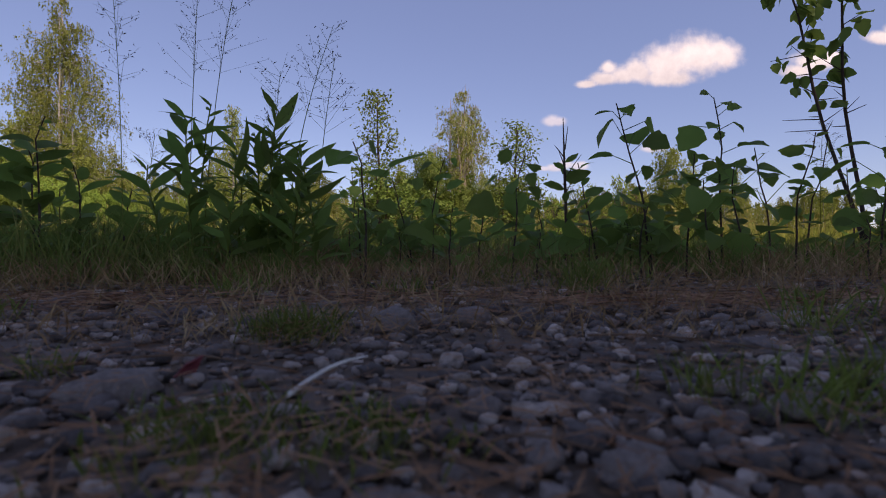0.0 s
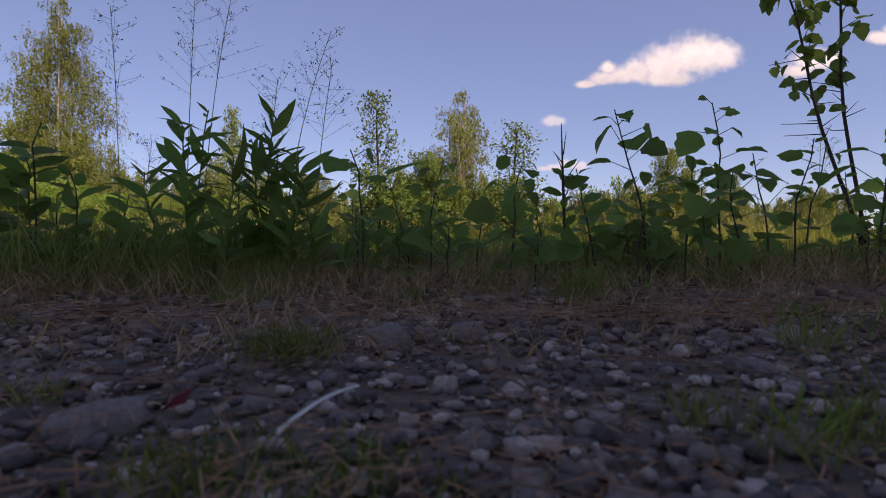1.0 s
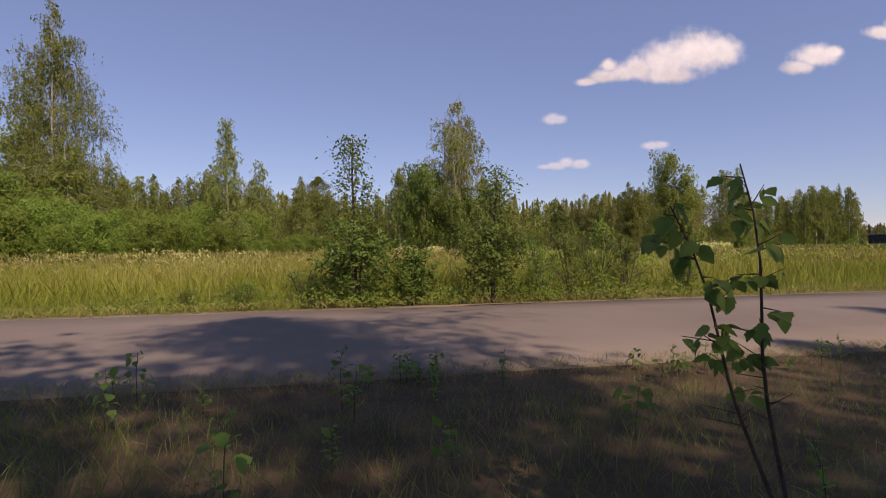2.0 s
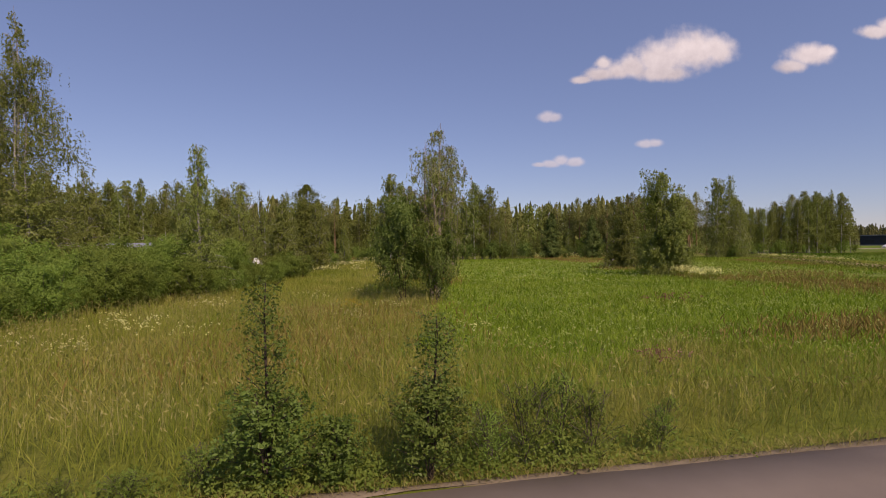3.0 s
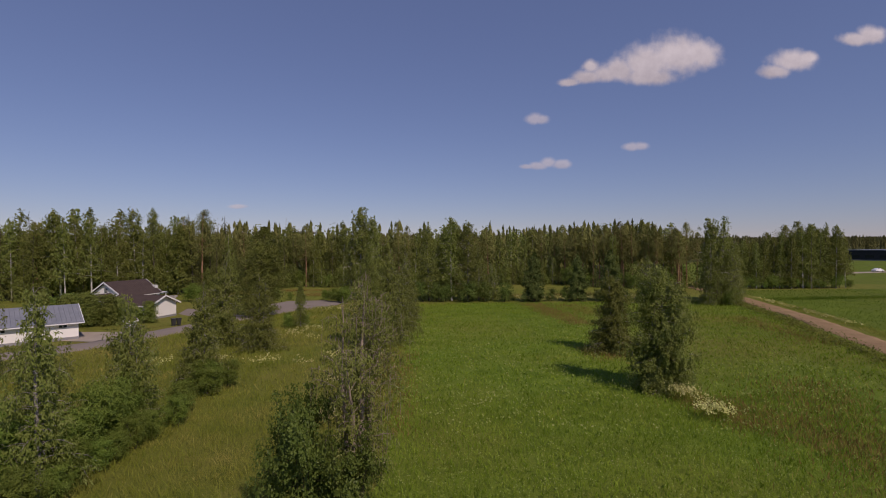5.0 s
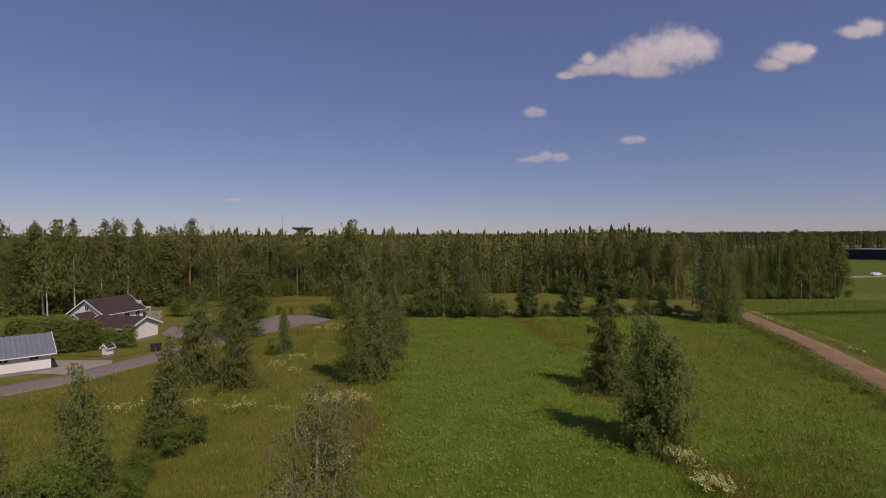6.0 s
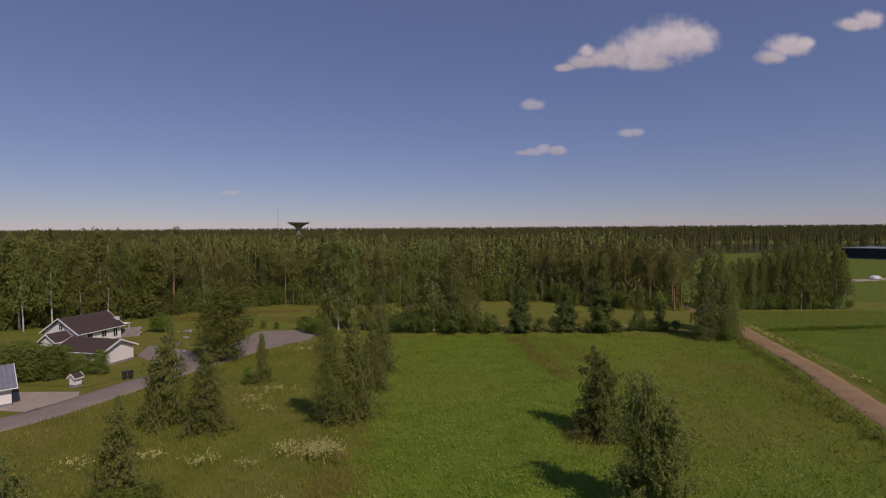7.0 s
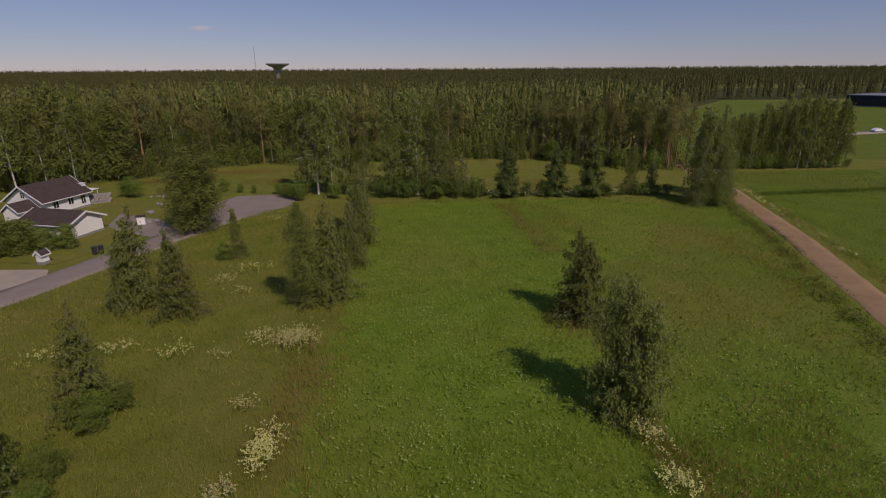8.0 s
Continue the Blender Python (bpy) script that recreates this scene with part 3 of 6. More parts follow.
# ---- houses ----
def gable_house(name, x, y, deg, length, width, eave, ridge, roof, label, over=0.5, ridge_cap=True):
    """Walls, two roof planes with thickness, white barge boards. Its length runs along local x."""
    ob = empty(name, pose(x, y, 0, 0, 0, deg), label, "house")
    w = Soup()
    L, W = length, width
    w.add([(0, 0, 0), (L, 0, 0), (L, W, 0), (0, W, 0), (0, 0, eave), (L, 0, eave), (L, W, eave), (0, W, eave)],
          [(0, 1, 5, 4), (1, 2, 6, 5), (2, 3, 7, 6), (3, 0, 4, 7)])
    rp = ridge - 0.12
    w.add([(0, 0, eave), (0, W, eave), (0, W / 2, rp), (0, W / 2, rp), (L, 0, eave), (L, W, eave), (L, W / 2, rp), (L, W / 2, rp)], [(0, 1, 2, 3), (4, 5, 6, 7)])
    part("wall", w, M["white_wall"], ob)
    f = Soup()
    f.box((-0.04, -0.04, -0.1), (L + 0.04, W + 0.04, 0.35))
    part("plinth", f, M["concrete"], ob)
    slope = (ridge - eave) / (W / 2)
    for sgn in (-1, 1):
        r = Soup()
        y0, y1 = W / 2, W / 2 + sgn * (W / 2 + over)
        z0, z1 = ridge, ridge - slope * (W / 2 + over)
        q = [(-over, y0, z0), (L + over, y0, z0), (L + over, y1, z1), (-over, y1, z1)]
        r.add(q + [(a, b, c - 0.14) for a, b, c in q], [(0, 1, 2, 3), (4, 7, 6, 5), (0, 4, 5, 1), (1, 5, 6, 2), (2, 6, 7, 3), (3, 7, 4, 0)])
        rf = part("roof", r, roof, ob)
        n = int(L / 0.45)
        rib = Soup()
        rib.add([(-0.03, y0, z0 + 0.004), (0, y0, z0 + 0.05), (0, y1, z1 + 0.05), (-0.03, y1, z1 + 0.004), (0.03, y0, z0 + 0.004), (0.03, y1, z1 + 0.004)], [(0, 1, 2, 3), (1, 4, 5, 2)])
        rib_mesh = rib.mesh("roof_rib", roof)
        for i in range(n):
            rb = part("roof_rib", rib_mesh, roof, rf)
            rb.matrix_basis = pose(-over + (L + 2 * over) * (i + 0.5) / n, 0, 0)
        for a in (-over - 0.03, L + over + 0.03):
            b = Soup()
            q = [(a - 0.03, y0, z0 + 0.05), (a - 0.03, y1, z1 + 0.05), (a - 0.03, y1, z1 - 0.2), (a - 0.03, y0, z0 - 0.2)]
            b.add(q + [(p + 0.06, c, d) for p, c, d in q], [(0, 1, 2, 3), (7, 6, 5, 4), (0, 4, 5, 1), (2, 6, 7, 3), (1, 5, 6, 2)])
            part("barge_board", b, M["white_trim"], ob)
        g = Soup().box((-over, min(y1, y1 + sgn * 0.1), z1 - 0.16), (L + over, max(y1, y1 + sgn * 0.1), z1 - 0.04))
        part("gutter", g, M["white_trim"], ob)
    return ob


def window(house, x, y, z, w, h, axis):
    """A framed window on a wall that faces local y (axis 0) or local x (axis 1)."""
    m = Soup()
    d = 0.05
    bars = [(-w / 2, -h / 2, w / 2, -h / 2 + 0.09), (-w / 2, h / 2 - 0.09, w / 2, h / 2), (-w / 2, -h / 2, -w / 2 + 0.09, h / 2), (w / 2 - 0.09, -h / 2, w / 2, h / 2), (-0.03, -h / 2, 0.03, h / 2)]
    p = Soup()
    if axis == 0:
        for a, b, c, e in bars:
            m.box((x + a, y - d, z + b), (x + c, y + d, z + e))
        p.box((x - w / 2, y - 0.02, z - h / 2), (x + w / 2, y + 0.02, z + h / 2))
    else:
        for a, b, c, e in bars:
            m.box((x - d, y + a, z + b), (x + d, y + c, z + e))
        p.box((x - 0.02, y - w / 2, z - h / 2), (x + 0.02, y + w / 2, z + h / 2))
    ob = part("window", m, M["white_trim"], house)
    part("pane", p, M["glass_dark"], ob, "dark window glass")


# the garage with the white gable: its length runs away from the street
garage = gable_house("garage", -38.9, 97.1, 165.2, 8.2, 5.6, 2.5, 3.7, M["dark_roof"], "white garage with a dark brown metal roof")
house = gable_house("house", -52.2, 104.4, 75.2, 8.6, 7.2, 2.9, 5.2, M["dark_roof"], "white two-storey house with a dark brown roof")
window(house, 2.2, 0.0, 1.7, 1.1, 1.2, 0)
window(house, 5.0, 0.0, 1.7, 1.1, 1.2, 0)
window(house, 7.4, 0.0, 1.6, 1.0, 1.8, 0)
window(house, 0.0, 3.6, 3.6, 0.9, 1.0, 1)
window(house, 0.0, 2.0, 1.7, 1.1, 1.2, 1)
ch = Soup().box((8.62, 0.9, 0.3), (9.3, 1.8, 3.9))
ch.box((8.57, 0.85, 3.9), (9.35, 1.85, 4.02))
part("chimney", ch, M["white_trim"], house, "white rendered chimney at the gable end")
wing = Soup().box((9.4, 0.8, 0.0), (11.5, 4.2, 0.35))
for a, b in ((11.4, 0.9), (11.4, 4.1), (11.4, 2.5)):
    wing.box((a - 0.06, b - 0.06, 0.3), (a + 0.06, b + 0.06, 2.4))
wing.box((9.4, 0.7, 2.4), (11.6, 4.3, 2.52))
part("terrace", wing, M["white_trim"], house, "white roofed terrace with posts")
porch = gable_house("porch", -53.4, 100.6, 75.2, 3.0, 3.0, 2.2, 3.3, M["dark_roof"], "small white porch with a dark gabled roof", 0.3)
barn = gable_house("garage", -50.7, 66.0, 42.0, 14.0, 7.6, 2.4, 4.1, M["grey_roof"], "long white outbuilding with a grey sheet-metal roof")
for wx in (12.4, 9.6, 6.5):
    window(barn, wx, 0.0, 1.75, 1.0, 0.5, 0)

# small shed by the street
shed = gable_house("garden_shed", -37.7, 82.0, 75.0, 0.95, 0.9, 1.4, 1.8, M["dark_roof"], "tiny white hut with a dark pitched roof", 0.16)
for i in range(2):
    b = empty("waste_bin", pose(-33.6 + i * 0.55, 85.6 + i * 0.45, 0.0, 0, 0, 40), "black wheeled waste bin on the verge", "bin", "waste bins")
    bd = Soup()
    bd.add([(-0.2, -0.26, 0.06), (0.2, -0.26, 0.06), (0.2, 0.2, 0.06), (-0.2, 0.2, 0.06), (-0.29, -0.34, 1.0), (0.29, -0.34, 1.0), (0.29, 0.32, 1.0), (-0.29, 0.32, 1.0)],
           [(0, 3, 2, 1), (4, 5, 6, 7), (0, 1, 5, 4), (1, 2, 6, 5), (2, 3, 7, 6), (3, 0, 4, 7)])
    part("body", bd, M["black_plastic"], b)
    part("lid", Soup().box((-0.31, -0.38, 1.0), (0.31, 0.34, 1.07)), M["black_plastic"], b)
    for sx in (-0.25, 0.25):
        wl = Soup()
        wl.tube([(sx - 0.03, 0.26, 0.1), (sx + 0.03, 0.26, 0.1)], [0.1, 0.1], 10)
        part("wheel", wl, M["black_plastic"], b)

# garden stone wall, boulders and posts
def boulder(x, y, size, seed, mat="stone", label="grey garden boulder on the lawn", name="boulder"):
    bm = bmesh.new()
    bmesh.ops.create_icosphere(bm, subdivisions=2, radius=size)
    r = random.Random(seed)
    for v in bm.verts:
        v.co *= 1 + 0.25 * noise.noise(v.co * (1.5 / size) + Vector((seed, 0, 0)))
        v.co.z = max(v.co.z * 0.7, -size * 0.3)
    ob = part(name, bm, M[mat])
    ob.matrix_basis = pose(x, y, size * 0.28, 0, 0, r.uniform(0, 360))
    return tagged(ob, label, "rock", "garden boulders")


rw = random.Random(4)
wall_rows = empty("retaining_wall", pose(-51.3, 113.4, 0, 0, 0, 31), "grey stacked natural stone garden wall", "wall")
for r_ in range(4):
    for c_ in range(6):
        bm = bmesh.new()
        bmesh.ops.create_cube(bm, size=1.0)
        for v in bm.verts:
            v.co = Vector((v.co.x * rw.uniform(0.62, 0.68), v.co.y * rw.uniform(0.4, 0.5), v.co.z * 0.43)) + Vector((rw.uniform(-0.03, 0.03),) * 3)
        st = part("stone", bm, M["stone"], wall_rows)
        st.matrix_basis = pose(c_ * 0.7 + (r_ % 2) * 0.3, rw.uniform(-0.05, 0.05) + r_ * 0.06, 0.22 + r_ * 0.44)
for i, (bx, by) in enumerate([(-42.3, 118.5), (-41.0, 118.8), (-39.9, 118.3), (-38.5, 113), (-37.7, 112.2), (-36.5, 106.5), (-37.4, 107.1), (-33.9, 100.5), (-33.1, 101.0)]):
    boulder(bx, by, 0.3 + 0.13 * (i % 3), 20 + i)
gate = empty("gate_post", pose(-34.6, 99.6, 0, 0, 0, 20), "white masonry gate post with a cap", "post")
part("pillar", Soup().box((-0.55, -0.4, 0), (0.55, 0.4, 1.3)), M["white_wall"], gate)
part("cap", Soup().box((-0.65, -0.5, 1.3), (0.65, 0.5, 1.42)), M["dark_roof"], gate)


def car(x, y, deg, paint, label):
    ob = empty("car", pose(x, y, 0.13, 0, 0, deg), label, "car")
    b = bmesh.new()
    prof = [(-2.1, 0.3), (-2.15, 0.75), (-1.95, 0.98), (-1.5, 1.0), (-0.95, 1.42), (0.5, 1.45), (1.15, 1.0), (1.9, 0.85), (2.12, 0.65), (2.1, 0.3)]
    rings = []
    for yy, k_ in ((-0.85, 0.96), (-0.7, 1.0), (0.7, 1.0), (0.85, 0.96)):
        rings.append([b.verts.new((px_ * (0.99 if abs(yy) > 0.8 else 1), yy * (0.85 if pz > 1.1 else 1), 0.3 + (pz - 0.3) * k_)) for px_, pz in prof])
    for r0, r1 in zip(rings[:-1], rings[1:]):
        for i in range(len(prof)):
            j = (i + 1) % len(prof)
            b.faces.new((r0[i], r0[j], r1[j], r1[i]))
    b.faces.new(rings[0])
    b.faces.new(rings[-1][::-1])
    bmesh.ops.recalc_face_normals(b, faces=b.faces)
    part("body", b, paint, ob)
    for sy in (-1, 1):
        g = Soup()
        g.add([(-1.25, sy * 0.83, 1.0), (0.95, sy * 0.83, 1.0), (0.4, sy * 0.735, 1.36), (-0.85, sy * 0.735, 1.36)], [(0, 1, 2, 3)])
        part("side_window", g, M["glass_dark"], ob)
        for wx in (-1.3, 1.35):
            t_ = Soup()
            t_.tube([(wx, sy * 0.7, 0.31), (wx, sy * 0.88, 0.31)], [0.31, 0.31], 14)
            w_ = part("wheel", t_, M["black_plastic"], ob)
            r_ = Soup()
            r_.tube([(wx, sy * 0.8, 0.31), (wx, sy * 0.885, 0.31), (wx, sy * 0.886, 0.31)], [0.19, 0.19, 0.01], 12)
            part("rim", r_, M["concrete"], w_)
    return ob


car(178.5, 208.0, 13, M["car_paint"], "white car on the distant road")

# long dark hall beyond the fields
hall = empty("industrial_hall", pose(283, 352, 0, 0, 0, -64), "long dark blue industrial hall with a flat roof", "building")
part("wall", Soup().box((0, 0, 0.6), (120, 40, 6.6)), M["dark_facade"], hall)
part("plinth", Soup().box((-0.1, -0.1, -0.2), (120.1, 40.1, 0.6)), M["concrete"], hall)
part("roof_edge", Soup().box((-0.3, -0.3, 6.6), (120.3, 40.3, 7.1)), M["grey_roof"], hall)
for i in range(14):
    part("window", Soup().box((3 + i * 8, -0.08, 2.0), (8 + i * 8, -0.02, 3.6)), M["glass_dark"], hall)

# water tower and mast over the woods
tower = empty("water_tower", pose(-214, 900, 0), "grey mushroom-shaped concrete water tower above the woods", "tower")
tw = Soup()
tw.tube([(0, 0, 0), (0, 0, 29)], [4.5, 4.5], 20)
part("shaft", tw, M["concrete"], tower)
tb = Soup()
tb.tube([(0, 0, 27), (0, 0, 31), (0, 0, 36), (0, 0, 37.4), (0, 0, 37.8)], [4.6, 8.0, 18, 18, 0.5], 28)
part("bowl", tb, M["concrete"], tower)
mast = empty("radio_mast", pose(-250, 905, 0), "thin lattice radio mast above the woods", "mast")
mp_ = Soup()
for a in range(3):
    mp_.tube([(0.6 * math.cos(a * 2.1), 0.6 * math.sin(a * 2.1), 0), (0.3 * math.cos(a * 2.1), 0.3 * math.sin(a * 2.1), 62)], [0.12, 0.1], 4)
for i in range(30):
    mp_.tube([(0.6 * math.cos(i * 2.1), 0.6 * math.sin(i * 2.1), i * 2), (0.55 * math.cos(i * 2.1 + 2.1), 0.55 * math.sin(i * 2.1 + 2.1), i * 2 + 2)], [0.06, 0.06], 3)
part("lattice", mp_, M["concrete"], mast)


# ---- trees in the meadow and at the field edges ----
plant_tree("full_birch", 22.2, 49.6, 9.8, 34000, 0.12, 11, 1.05, "dense olive-green birch-like tree standing alone in the field")
plant_tree("field_birch", 23.4, 64.0, 9.0, 22000, 0.13, 12, 1.15, "narrow leafy tree standing alone in the field")
plant_tree("path_bush", -0.7, 29.6, 5.6, 14000, 0.15, 13, 0.72, "dense bright green bush at the foot of a birch")
plant_tree("path_bush", 1.2, 29.2, 4.2, 8000, 0.14, 14, 0.7, "dark green bush beside the airy birch")
plant_tree("twiggy_birch", 1.1, 31.5, 9.6, 14000, 0.1, 15, 1.3)
plant_tree("field_birch", -25.5, 34.0, 19.0, 52000, 0.105, 16, 1.0, "tall birch with drooping golden-green branches")
plant_tree("field_birch", -30.5, 37.5, 14.0, 14000, 0.16, 17, 1.2)
plant_tree("field_birch", -22.0, 31.0, 8.5, 14000, 0.16, 17, 1.3)
t_rng = random.Random(31)
EDGE = ((20, -14.6), (25, -14.0), (29, -13.6), (31.5, -12.6), (37, -11.9), (43, -12.0), (48, -12.6))
for i in range(56):
    y = 20.5 + (i // 4) * 1.72 + t_rng.uniform(-0.7, 0.7)
    back = (i % 4) * 2.4 + t_rng.uniform(-0.6, 0.6)
    x = float(np.interp(y, [a for a, _ in EDGE], [b for _, b in EDGE])) - 0.3 - back
    if y > 38 and back > 4.0:
        continue
    h = t_rng.uniform(1.5, 2.4) if i % 4 == 0 else t_rng.uniform(2.4, 4.0) + (0.8 if i % 4 == 3 else 0)
    plant_tree("bush", x, y, h, 4600, 0.17, 30 + i % 4, t_rng.uniform(1.0, 1.3), "", "willow thicket", 4.0)
for i, (x, y, h) in enumerate([(-24.0, 27.0, 5.0), (-27.0, 36.0, 4.5), (-26.0, 32.0, 5.0), (-29.0, 29.0, 6.0), (-12.9, 45.2, 2.2), (-13.6, 51.0, 2.4), (-15.4, 51.6, 2.2), (-15.0, 44.2, 2.3)]):
    plant_tree("bush", x, y, h, 4600, 0.17, 30 + i % 4, 1.2, "", "willow thicket", 4.0)
meadow_trees = [("field_birch", -14.3, 51.2, 8.7), ("full_birch", -15.2, 43.5, 8.3), ("full_birch", -16.2, 37.0, 7.2), ("field_birch", -34.5, 50.0, 9.0), ("field_birch", -32.0, 45.0, 10.5), ("field_birch", -36.0, 55.0, 12.0), ("field_birch", -19.8, 68.8, 10.8), ("field_birch", -21.2, 69.6, 7.0), ("field_birch", -14.9, 67.0, 9.0), ("alder", -2.6, 68.0, 10.4),
                ("field_birch", -0.9, 69.5, 11.2), ("field_birch", 0.3, 79.4, 8.2), ("field_birch", 0.2, 88.0, 9.2), ("field_birch", -0.4, 93.6, 10.2), ("sparse_birch", -14.4, 82.8, 6.6), ("alder_wide", -24.4, 95.2, 14.3), ("sparse_birch", -13.6, 33.5, 9.7),
                ("tall_birch", -10.8, 118.4, 20.0), ("sparse_birch", -13.4, 121.0, 15.0), ("tall_birch", -8.0, 118.2, 17.7), ("grove", -5.6, 119.0, 13.5), ("birch", -1.8, 116.4, 12.0),
                ("grove", 3.4, 117.5, 16.2), ("birch", 5.6, 119.0, 13.5), ("tall_birch", 8.2, 117.2, 17.6), ("grove", 10.0, 119.0, 15.5), ("birch", 11.6, 116.9, 16.4), ("birch", 13.8, 116.6, 10.2), ("alder", 3.0, 130.0, 9.6), ("alder", 14.5, 120.0, 9.0), ("alder", 6.5, 120.5, 10.0),
                ("alder", -9.5, 121.0, 8.0), ("field_birch", 16.6, 117.0, 8.0), ("young_pine", 24.8, 114.0, 9.8), ("young_pine", 33.6, 114.0, 9.2), ("young_pine", 40.2, 113.4, 10.4), ("grove", 48.1, 114.6, 9.4), ("field_birch", 52.6, 115.5, 7.0),
                ("tall_birch", 57.4, 107.0, 16.6), ("sparse_birch", 59.2, 106.6, 16.8), ("tall_birch", 62.6, 110.8, 13.0), ("tall_birch", 64.8, 112.4, 11.8), ("sparse_birch", 63.2, 109.6, 12.0), ("alder", 57.2, 104.8, 7.0), ("alder", 59.4, 105.8, 6.0), ("field_birch", 60.2, 105.8, 11.0), ("field_birch", 56.2, 105.4, 9.5), ("field_birch", 62.2, 108.4, 9.0)]
for i, (kind, x, y, h) in enumerate(meadow_trees):
    if kind == "alder_wide":
        plant_tree("alder", x, y, h, 22000, 0.21, 58, 1.5, "broad dense dark green tree beside the street")
        continue
    near, tall = y < 75, y > 100 and kind != "young_pine"
    plant_tree(kind, x, y, h, 7000 if near and kind == "sparse_birch" else 13000 if near else 9000 if kind == "young_pine" else 6500 if tall else 9000, 0.145 if near else 0.3 if kind == "young_pine" else 0.21 if tall else 0.17, 50 + i % 3,
               {"alder": 0.95, "young_pine": 1.0, "sparse_birch": 1.0, "grove": 1.1, "field_birch": 1.0, "full_birch": 0.85}.get(kind, 1.1), "", "", 15.0 if tall else 10.0)
for i, (x, y, h) in enumerate([(-16.0, 82.2, 2.0), (-14.0, 83.6, 1.6), (-7.0, 115, 3.0), (-13.5, 117, 3.0), (-45.2, 118.6, 3.7), (-47.2, 119.2, 2.8), (-16.7, 116.5, 2.7), (-15.0, 115.0, 2.8), (-13.3, 113.8, 2.8), (-18.5, 119.5, 2.2), (-23.7, 120.9, 1.4), (-26.5, 121.5, 1.6), (-40.0, 88.4, 2.2), (-41.6, 87.8, 2.7), (-43.2, 87.0, 3.0), (-45.0, 86.6, 3.2), (-47, 86.0, 3.3), (-49, 85.5, 3.3), (-51, 85, 3.4), (-55, 96, 3.2), (-58, 94, 3.5),
                               (-13.0, 49.5, 2.6), (-12.4, 51.8, 2.2), (59.0, 104.2, 2.6), (62.0, 107, 2.8), (-30, 123, 2.5), (-36, 126, 2.4)]):
    plant_tree("bush", x, y, h, 4200, 0.22, 60 + i % 2, 1.2, "low rounded green shrub", "", 5.0)
for i, (x, y, h) in enumerate([(-40.8, 87.4, 3.0), (-43.2, 86.2, 4.4), (-38.6, 88.6, 3.2), (-45.8, 85.2, 4.8), (-48.4, 85.0, 4.4), (-44.0, 88.8, 3.8), (-47.0, 88.4, 4.2), (-50.2, 87.6, 4.5), (-52.5, 85.0, 4.6)]):
    plant_tree("alder", x, y, h, 5200, 0.2, 66 + i % 2, 1.45, "dense dark green garden shrub by the garage", "garden shrubs", 4.5, "garden_shrub")
hedge_rng = random.Random(5)
for i in range(36):
    x = 2.0 + i * 1.5 + hedge_rng.uniform(-0.7, 0.7)
    if hedge_rng.random() < 0.12:
        continue
    plant_tree("path_bush", x, 113.6 - 0.02 * x + hedge_rng.uniform(-0.3, 2.2), hedge_rng.uniform(0.8, 2.8) + (1.2 if x < 20 else 0), 1900, 0.27, 62 + i % 2, hedge_rng.uniform(0.9, 1.5), "low bush in the row along the field edge", "field edge bushes", 5.0)
row_rng = random.Random(6)
for i in range(44):
    x = 76 + (i % 22) * 1.58 + row_rng.uniform(-0.6, 0.6)
    y = 140.5 - 0.05 * (x - 80) + 3.4 * (i // 22) + row_rng.uniform(-1.5, 1.5)
    tall = float(np.interp(x, [76, 86, 93, 98, 105, 110, 112], [11, 12.5, 12.5, 16.5, 16, 14, 10])) + row_rng.uniform(-2.2, 1.0)
    plant_tree(["grove", "tall_birch", "grove", "grove_alder", "tall_birch"][i % 5], x, y, tall, 3300, 0.25, 70 + i % 3, row_rng.uniform(0.75, 1.0), "slim birch in a row at the edge of a field", "birch row", 14.0)
for x, y, h in ((94.5, 147, 14.5), (100.5, 148.5, 16.5), (103.5, 148.7, 17.5), (106.5, 147.5, 16.0)):
    plant_tree("pine", x, y, h, 2300, 0.33, 81, 1.2, "dark pine behind the birch row", "birch row", 16.0)
for i in range(16):
    plant_tree("bush", 77 + i * 2.2 + row_rng.uniform(-0.6, 0.6), 138.4 + row_rng.uniform(-0.5, 0.5), row_rng.uniform(1.4, 3.4), 1700, 0.32, 62 + i % 2, 1.2, "low leafy bush under the birch row", "birch row bushes", 5.0)

# ---- woods ----
FRONT = ((-200, 112), (-110, 115), (-78, 124), (-66, 131), (-58, 138), (-46, 147), (-38, 155), (-14, 157), (22, 158), (40, 159), (46, 150), (54, 144), (64, 139), (72, 141), (80, 172), (92, 230), (130, 282), (190, 357), (245, 426), (420, 440), (1000, 600))


def front(x):
    return float(np.interp(x, [a for a, _ in FRONT], [b for _, b in FRONT]))


